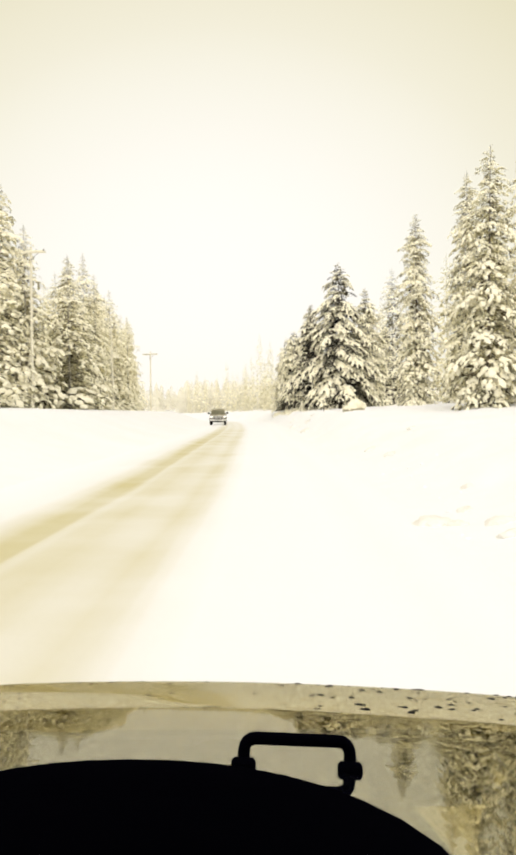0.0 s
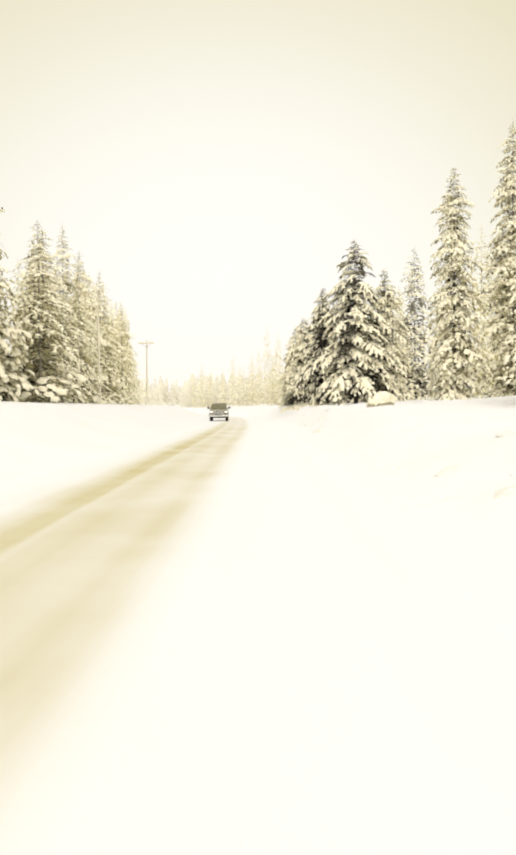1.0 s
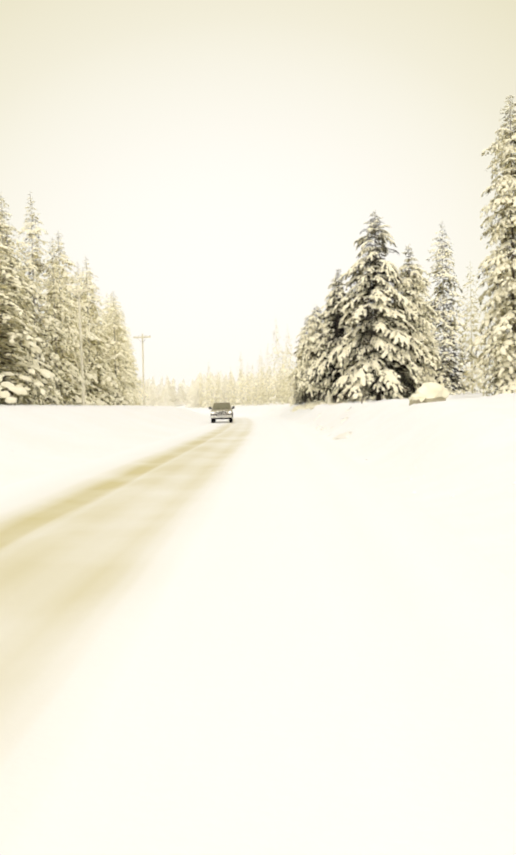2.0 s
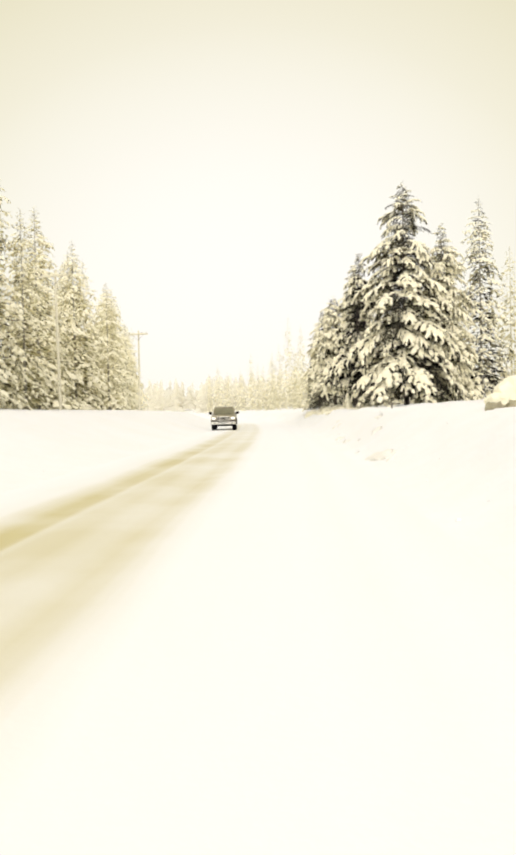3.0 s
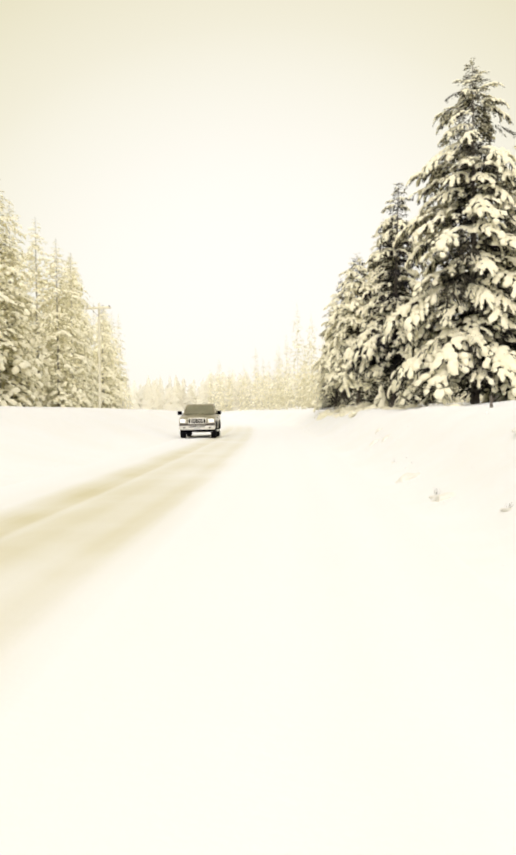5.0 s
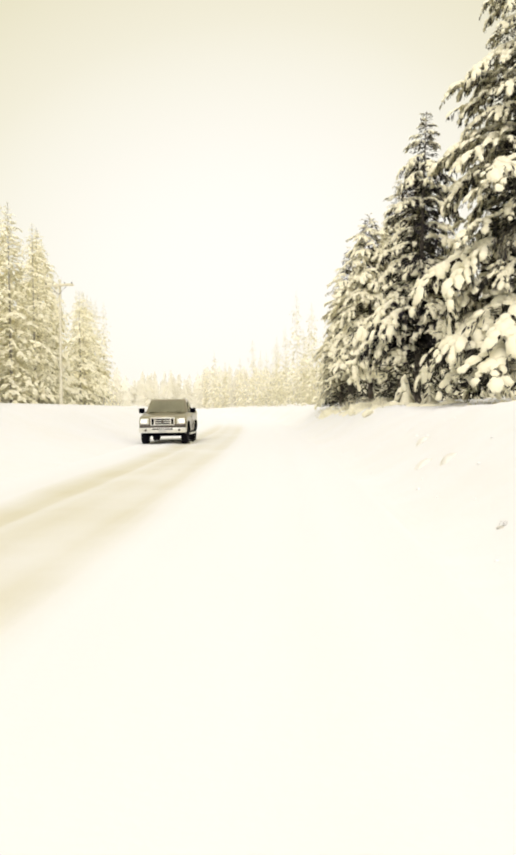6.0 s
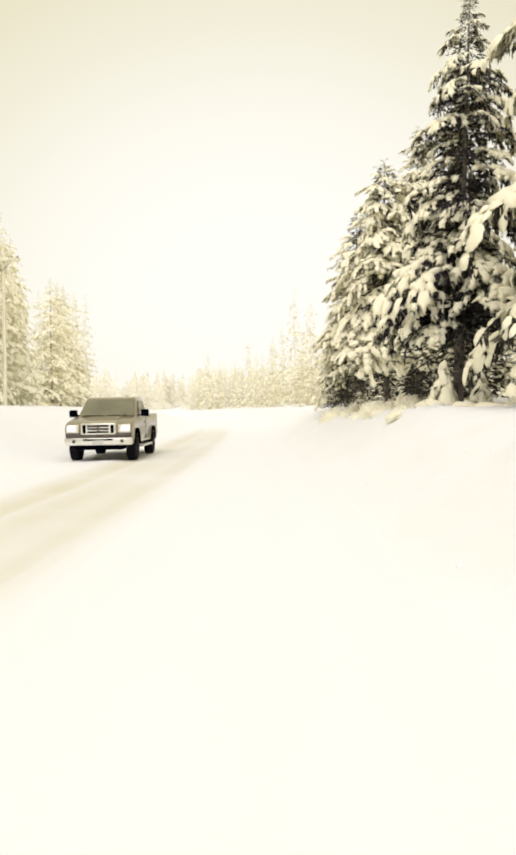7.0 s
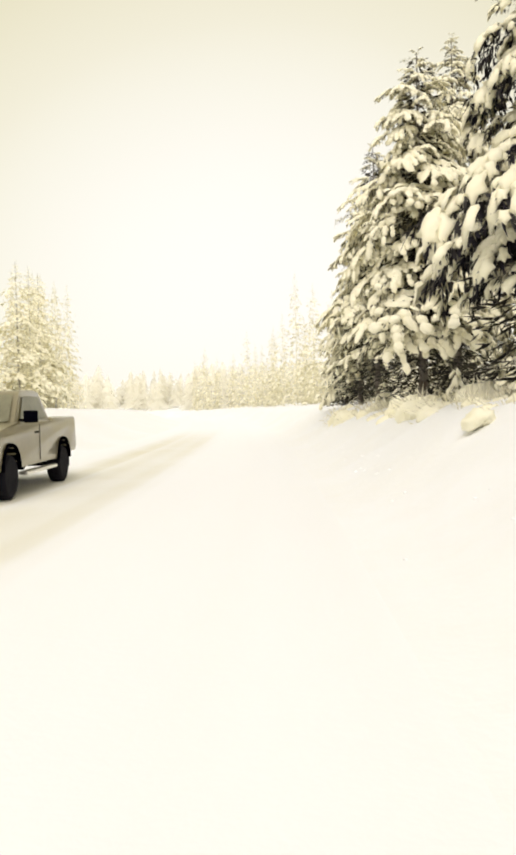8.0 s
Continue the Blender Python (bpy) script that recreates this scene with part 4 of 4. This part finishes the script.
    for g in (-1, 1):
        part("side_panel", rounded((0.06, 2.5, 0.62), (g * 0.70, -1.05, 0.80), 0.03), CAR_NAVY, car)
        part("wing", rounded((0.10, 1.04, 0.32), (g * 0.64, 0.66, 0.86), 0.03), CAR_NAVY, car)
        part("mudguard", rounded((0.26, 0.95, 0.06), (g * 0.77, 0.70, 0.83), 0.025), BLACK, car)
        for wy in (0.70, -1.65):
            wheel(car, (g * 0.70, wy, 0.385), 0.37, 0.22, GREY_TRIM)
        part("door_pillar", rounded((0.07, 0.08, 0.62), (g * 0.68, -0.55, 1.38), 0.02), CAR_NAVY, car)
        part("rear_pillar", rounded((0.07, 0.10, 0.62), (g * 0.68, -2.22, 1.38), 0.02), CAR_NAVY, car)
        fp = part("windscreen_pillar", rounded((0.06, 0.06, 0.64), (0, 0, 0), 0.02), CAR_NAVY, car, at=(g * 0.68, 0.27, 1.43))
        fp.rotation_euler = (radians(12), 0, 0)
    part("roof", rounded((1.44, 2.62, 0.06), (0, -1.02, 1.74), 0.025), BLACK, car, "black hard top")
    part("header", rounded((1.36, 0.07, 0.06), (0, 0.24, 1.715), 0.02), CAR_NAVY, car)
    part("floor_pan", rounded((1.4, 2.6, 0.06), (0, -1.05, 0.50), 0.02), BLACK, car)
    part("tailgate", rounded((1.4, 0.05, 0.6), (0, -2.28, 0.80), 0.02), CAR_NAVY, car)
    part("grille_panel", rounded((1.16, 0.05, 0.36), (0, 1.19, 0.79), 0.02), CAR_NAVY, car)
    part("front_bumper", rounded((1.5, 0.12, 0.14), (0, 1.34, 0.56), 0.03), BLACK, car)
    part("chassis", rounded((0.8, 3.4, 0.14), (0, -0.45, 0.44), 0.03), BLACK, car)
    return tagged(car, "dark navy off-road car with a glossy bonnet", "car")


filmer = filming_car()
filmer.matrix_world = pose(0.0, 0.0, 0.0, 0, 0, -1.0)

# drops and grit lying on the bonnet's front
rnd = random.Random(21)
bm = bmesh.new()
for k in range(170):
    x, y = rnd.uniform(-0.5, 0.5), rnd.uniform(0.80, 1.06)
    if x < 0 and rnd.random() < 0.6:
        continue
    z = float(np.interp(y, [0.62, 0.70, 0.783, 0.82, 0.9, 1.0, 1.08], [1.1595, 1.151, 1.1395, 1.1325, 1.116, 1.0925, 1.066])) - crown(x)
    r = rnd.uniform(0.0012, 0.0036) * (1.0 if x > 0 else 0.6)
    bmesh.ops.create_icosphere(bm, subdivisions=2, radius=1.0, matrix=pose(x, y, z, 0, 0, rnd.uniform(-30, 30)) @ Matrix.Diagonal((r * rnd.uniform(1, 2.2), r, r * 0.28, 1)))
drops = part("grit", bm, RUBBER, filmer, "dark specks of slush on the bonnet")
drops["kind"] = "stuff"


# ---- power poles along the forest edge ----
def power_pole(height):
    p = new("power_pole")
    part("post", lathe([(-0.5, 0.13), (0, 0.125), (height * 0.5, 0.105), (height - 0.02, 0.085), (height, 0.07)], 14, "z"), POLE_WOOD, p)
    arm = part("crossarm", rounded((2.3, 0.11, 0.13), (0, 0, 0), 0.015), POLE_WOOD, p, at=(0, -0.13, height - 0.45))
    for x in (-1.0, -0.45, 0.45, 1.0):
        part("insulator", lathe([(0.0, 0.02), (0.05, 0.05), (0.08, 0.035), (0.11, 0.05), (0.15, 0.03)], 12, "z"), GREY_TRIM, arm, at=(x, 0, 0.06))
    part("snow_cap", rounded((2.2, 0.12, 0.06), (0, 0, 0.10), 0.028, 0.8), TREE_SNOW, arm, "ridge of snow")
    for g in (-1, 1):
        br = part("brace", rounded((0.03, 0.012, 0.85), (0, 0, 0), 0.004), GREY_TRIM, p, at=(g * 0.33, -0.19, height - 0.78))
        br.rotation_euler = (0, g * radians(48), 0)
    return tagged(p, "haze-pale wooden power pole with a snowy crossarm", "power pole", "power poles along the road")


pole = power_pole(11.6)
POLES = [(-17.0, 55.4, 0.0), (-17.0, 84.3, 1.6), (-17.4, 113.3, 2.9)]   # x, y, how deep it is sunk to fit its top to the camera's view
for i, (x, y, deep) in enumerate(POLES):
    m = pose(x, y, float(land(x, y)) - deep, 0, 0.6 * (-1) ** i, -6 - 3 * i)
    if i == 0:
        pole.matrix_world = m
    else:
        copy_thing(pole, m)


# ---- boulder, brush, saplings and clods on the right bank ----
def lumpy(seed, size, sub=3, amp=0.25, flat=None):
    bm = bmesh.new()
    bmesh.ops.create_icosphere(bm, subdivisions=sub, radius=1.0)
    off = Vector((seed * 3.1, seed * 1.7, seed))
    for v in bm.verts:
        k = 1 + amp * noise.noise(v.co * 1.3 + off) + amp * 0.4 * noise.noise(v.co * 3.7 + off)
        v.co = Vector((v.co.x * size[0], v.co.y * size[1], v.co.z * size[2])) * k
        if flat is not None and v.co.z < flat:
            v.co.z = flat + 0.15 * (v.co.z - flat)
    return bm


def boulder(x, y, size, seed):
    b = new("boulder")
    z = float(land(x, y))
    b.location = (x, y, z)
    part("rock", lumpy(seed, size, 3, 0.3), ROCK, b, at=(0, 0, size[2] * 0.1))
    part("snow_cap", lumpy(seed + 5, (size[0] * 1.05, size[1] * 1.05, size[2] * 0.80), 3, 0.35, -0.22), TREE_SNOW, b, "thick rounded cap of snow", at=(0.05, 0, size[2] * 0.85))
    return tagged(b, "lichen-brown boulder under a thick snow cap", "rock")


boulder(5.5, 49.3, (0.52, 0.46, 0.50), 3)
boulder(4.85, 48.9, (0.26, 0.24, 0.24), 5)


def brush_mesh(seed, h, r, n, mat=BRUSH):
    """Stalks and blades of one low bush."""
    rng = np.random.default_rng(seed)
    a, q = rng.uniform(0, 6.283, n), rng.uniform(0, 1, n) ** 0.6
    o = np.stack([np.cos(a) * q * r * 0.8, np.sin(a) * q * r * 0.8, rng.uniform(-0.05, 0.5 * h, n)], 1)
    d = np.stack([np.cos(a) * q * 0.9 + rng.normal(0, 0.25, n), np.sin(a) * q * 0.9 + rng.normal(0, 0.25, n), rng.uniform(0.3, 1.2, n)], 1)
    d /= np.linalg.norm(d, axis=1)[:, None]
    th = rng.uniform(0, 6.283, n)
    v, f = blade_set(o, d, np.stack([np.cos(th), np.sin(th), 0 * th], 1), rng.uniform(0.18, 0.5, n) * h, rng.uniform(0.007, 0.020, n))
    return quick("brush", v, f, mat)


BUSH = [brush_mesh(60 + i, h, r, 90) for i, (h, r) in enumerate(((0.6, 0.7), (0.8, 0.6), (0.5, 0.9)))]
MOUNDS = []
for i in range(5):
    bm = lumpy(300 + i, (1.0, 1.0, 0.62), 3, 0.50)
    me = bpy.data.meshes.new("snow_mound")
    bm.to_mesh(me)
    bm.free()
    me.polygons.foreach_set("use_smooth", [True] * len(me.polygons))
    me.materials.append(TREE_SNOW)
    MOUNDS.append(me)
rnd = random.Random(9)
SHRUBS = [(3.0, 91.6), (2.9, 93.8), (2.7, 95.4), (3.1, 97.2), (2.6, 99.0), (2.5, 101.0), (2.2, 103.0), (1.9, 105.2), (1.6, 107.0), (1.2, 109.2), (1.0, 111.5),
          (4.0, 90.4), (5.2, 88.6), (6.4, 84.6), (5.6, 86.3), (3.6, 95.9), (3.2, 99.6), (2.8, 105.9)]
for i, (x, y) in enumerate(SHRUBS):
    b = new("snowy_shrub")
    k = rnd.uniform(0.75, 1.25)
    b.matrix_world = lying(x, y, 0.13, rnd.uniform(0, 6)) @ Matrix.Diagonal((k, k, k * rnd.uniform(0.8, 1.2), 1))
    c = new("brush", BUSH[i % 3])
    c.parent = b
    c["kind"] = "stuff"
    for j in range(6):
        q = rnd.uniform(0.18, 0.38)
        mound = new("snow_mound", MOUNDS[(i + j) % 5])
        mound.parent = b
        mound.matrix_local = pose(rnd.gauss(0, 0.42), rnd.gauss(0, 0.28), -0.12 if j % 2 else 0.0, rnd.uniform(-15, 15), rnd.uniform(-15, 15), rnd.uniform(0, 180)) @ Matrix.Diagonal((q * rnd.uniform(1.0, 1.5), q, q * (1.0 if j % 2 else 1.35), 1))
    tagged(b, "low frosted brush poking through snow below the spruces", "shrub", "brush under the grove")


def sapling(x, y, h, seed):
    """A young spruce bowed and buried under clumps of snow."""
    rng = np.random.default_rng(seed)
    ob = new("buried_sapling")
    ob.location = (x, y, float(land(x, y)) - 0.05)
    part("stem", lathe([(0, 0.04), (h * 0.9, 0.015)], 8, "z"), BARK, ob)
    for k in range(11):
        q = (k + 0.5) / 11
        a = k * 2.4
        v, f, _ = blanket(rng, lambda u: np.stack([u, 0 * u, -0.5 * u * u], 1), lambda u: 0.42 * np.sqrt(u) + 0.05, 9, 7, 0.20)
        turn = Euler((0, 0, a)).to_matrix() @ Euler((rng.uniform(-0.2, 0.2), rng.uniform(0.2, 0.7), 0)).to_matrix()
        c = new("snow_clump", quick("snow_clump", (v * h * (0.50 - 0.36 * q)) @ np.array(turn).T + np.array([0, 0, (0.30 + 0.68 * q) * h]), f, TREE_SNOW))
        c.parent = ob
    n = 60
    o = np.stack([rng.normal(0, 0.14, n) * h, rng.normal(0, 0.14, n) * h, rng.uniform(0.1, 0.8, n) * h], 1)
    d = np.stack([rng.normal(0, 1, n), rng.normal(0, 1, n), -rng.uniform(0.2, 1, n)], 1)
    d /= np.linalg.norm(d, axis=1)[:, None]
    th = rng.uniform(0, 6.28, n)
    v, f = blade_set(o, d, np.stack([np.cos(th), np.sin(th), 0 * th], 1), rng.uniform(0.2, 0.4, n) * h, rng.uniform(0.02, 0.05, n))
    c = new("twigs", quick("twigs", v, f, NEEDLES[0]))
    c.parent = ob
    return tagged(ob, "small sapling buried under rounded clumps of snow", "sapling", "buried saplings")


for i, (x, y, h) in enumerate(((3.95, 92.9, 1.5), (4.9, 92.4, 1.1), (3.5, 99.2, 1.0), (2.4, 106.6, 1.0))):
    sapling(x, y, h, 40 + 20 * i)

# a thin stem bowed over by snow at the edge of the far forest
def bowed_stem(x, y, rise, out):
    ob = new("bowed_sapling")
    ob.location = (x, y, float(land(x, y)) - 0.1)
    rows = [(out * u ** 1.6, 0.0, rise * math.sin(u * math.pi * 0.5) + 0.1, 0.07 * (1 - 0.7 * u)) for u in np.linspace(0, 1, 10)]
    for name, mat, fat, lift in (("stem", HAZE_BARK, 1.0, 0.0), ("snow_crust", TREE_SNOW, 1.5, 0.06)):
        bm = bmesh.new()
        rings = [[bm.verts.new((px + r * fat * math.cos(a), r * fat * math.sin(a), pz + lift)) for a in np.linspace(0, 2 * math.pi, 8, endpoint=False)] for px, _, pz, r in rows[(2 if lift else 0):]]
        for p, q in zip(rings, rings[1:]):
            for i in range(8):
                bm.faces.new((p[i], p[(i + 1) % 8], q[(i + 1) % 8], q[i]))
        bm.faces.new(rings[0])
        bm.faces.new(rings[-1])
        bmesh.ops.recalc_face_normals(bm, faces=bm.faces)
        part(name, bm, mat, ob)
    return tagged(ob, "thin bare sapling bowed over by snow beside the forest edge", "sapling")


bowed_stem(-27.0, 160.0, 2.9, 1.5)

# single lumps of crusted snow along the foot of the bank: place and half length
LUMPS = [(2.0, 9.7, 0.22), (2.25, 9.5, 0.14), (2.6, 10.4, 0.12), (2.7, 9.1, 0.16), (2.6, 8.3, 0.14), (3.1, 12.2, 0.10), (3.06, 23.3, 0.16), (4.7, 25.5, 0.16), (3.05, 19.8, 0.14),
         (1.9, 64.9, 0.22), (2.3, 50.5, 0.30), (2.15, 51.3, 0.22), (2.4, 50.0, 0.20), (2.5, 50.4, 0.14), (2.35, 49.2, 0.12), (2.0, 61.5, 0.16), (2.85, 57.4, 0.20), (2.4, 76.9, 0.16),
         (2.06, 74.3, 0.14), (2.3, 73.2, 0.16)]
for i, (x, y, q) in enumerate(LUMPS):
    lump = new("snow_lump")
    lump.matrix_world = lying(x, y, 0.02, 1.3 * i)
    part("crust", lumpy(200 + i, (q * 1.3, q, q * 0.55), 3, 0.38), CRUST, lump)
    tagged(lump, "rounded lump of crusted cream-tinted snow on the bank", "snow lump", "lumps along the bank")

# a dead stub in the bank
stub = new("twig_stub")
stub.location = (5.03, 71.7, float(land(5.03, 71.7)))
part("stem", lathe([(-0.1, 0.05), (0.22, 0.04), (0.34, 0.02)], 9, "z"), BARK, stub)
part("side_twig", lathe([(0, 0.022), (0.26, 0.008)], 7, "z"), BARK, stub, at=(0, 0, 0.18)).rotation_euler = (0.3, 0.9, 0)
tagged(stub, "short dark dead stem sticking out of snow", "stub")

# dry weeds that poke through the crust on the bank: place and height
WEED = brush_mesh(90, 1.0, 0.22, 26, BARK)
for i, (x, y, q) in enumerate(((3.53, 62.7, 0.34), (1.96, 61.9, 0.20), (2.34, 59.1, 0.14), (2.79, 57.8, 0.20), (2.96, 57.1, 0.16), (1.95, 54.6, 0.14), (2.56, 50.3, 0.16), (2.02, 68.4, 0.12))):
    weed = new("dry_weed")
    weed.matrix_world = pose(x, y, float(land(x, y)) - 0.02, 0, 0, 70 * i) @ Matrix.Diagonal((q, q, q, 1))
    c = new("stalks", WEED)
    c.parent = weed
    c["kind"] = "stuff"
    part("snow_crust", lumpy(400 + i, (0.7, 0.6, 0.22), 2, 0.35), CRUST, weed, "crust of cream-tinted snow round the stalks")
    tagged(weed, "tuft of dry brown weed sticking out of snow", "weed", "weeds on the bank")

# clods thrown up by the plough
rng = np.random.default_rng(77)
cv, cf, base = [], [], 0
for k in range(170):
    y = rng.uniform(4, 120)
    sx = 2.15 + abs(rng.normal(0, 1.1)) if k % 5 else -5.6 - abs(rng.normal(0, 1.0))
    x = sx + float(bend(y))
    v, f = pad(rng)
    q = rng.uniform(0.012, 0.034)
    cv.append(v * np.array([q * 1.3, q, q * 0.8]) + np.array([x, y, float(land(x, y)) + q * 0.15]))
    cf.append(f + base)
    base += len(v)
clods = new("snow_clods", quick("snow_clods", np.concatenate(cv), np.concatenate(cf), SNOW))
tagged(clods, "lumps of ploughed snow scattered along the bank's foot", "snow clods", kind="stuff")
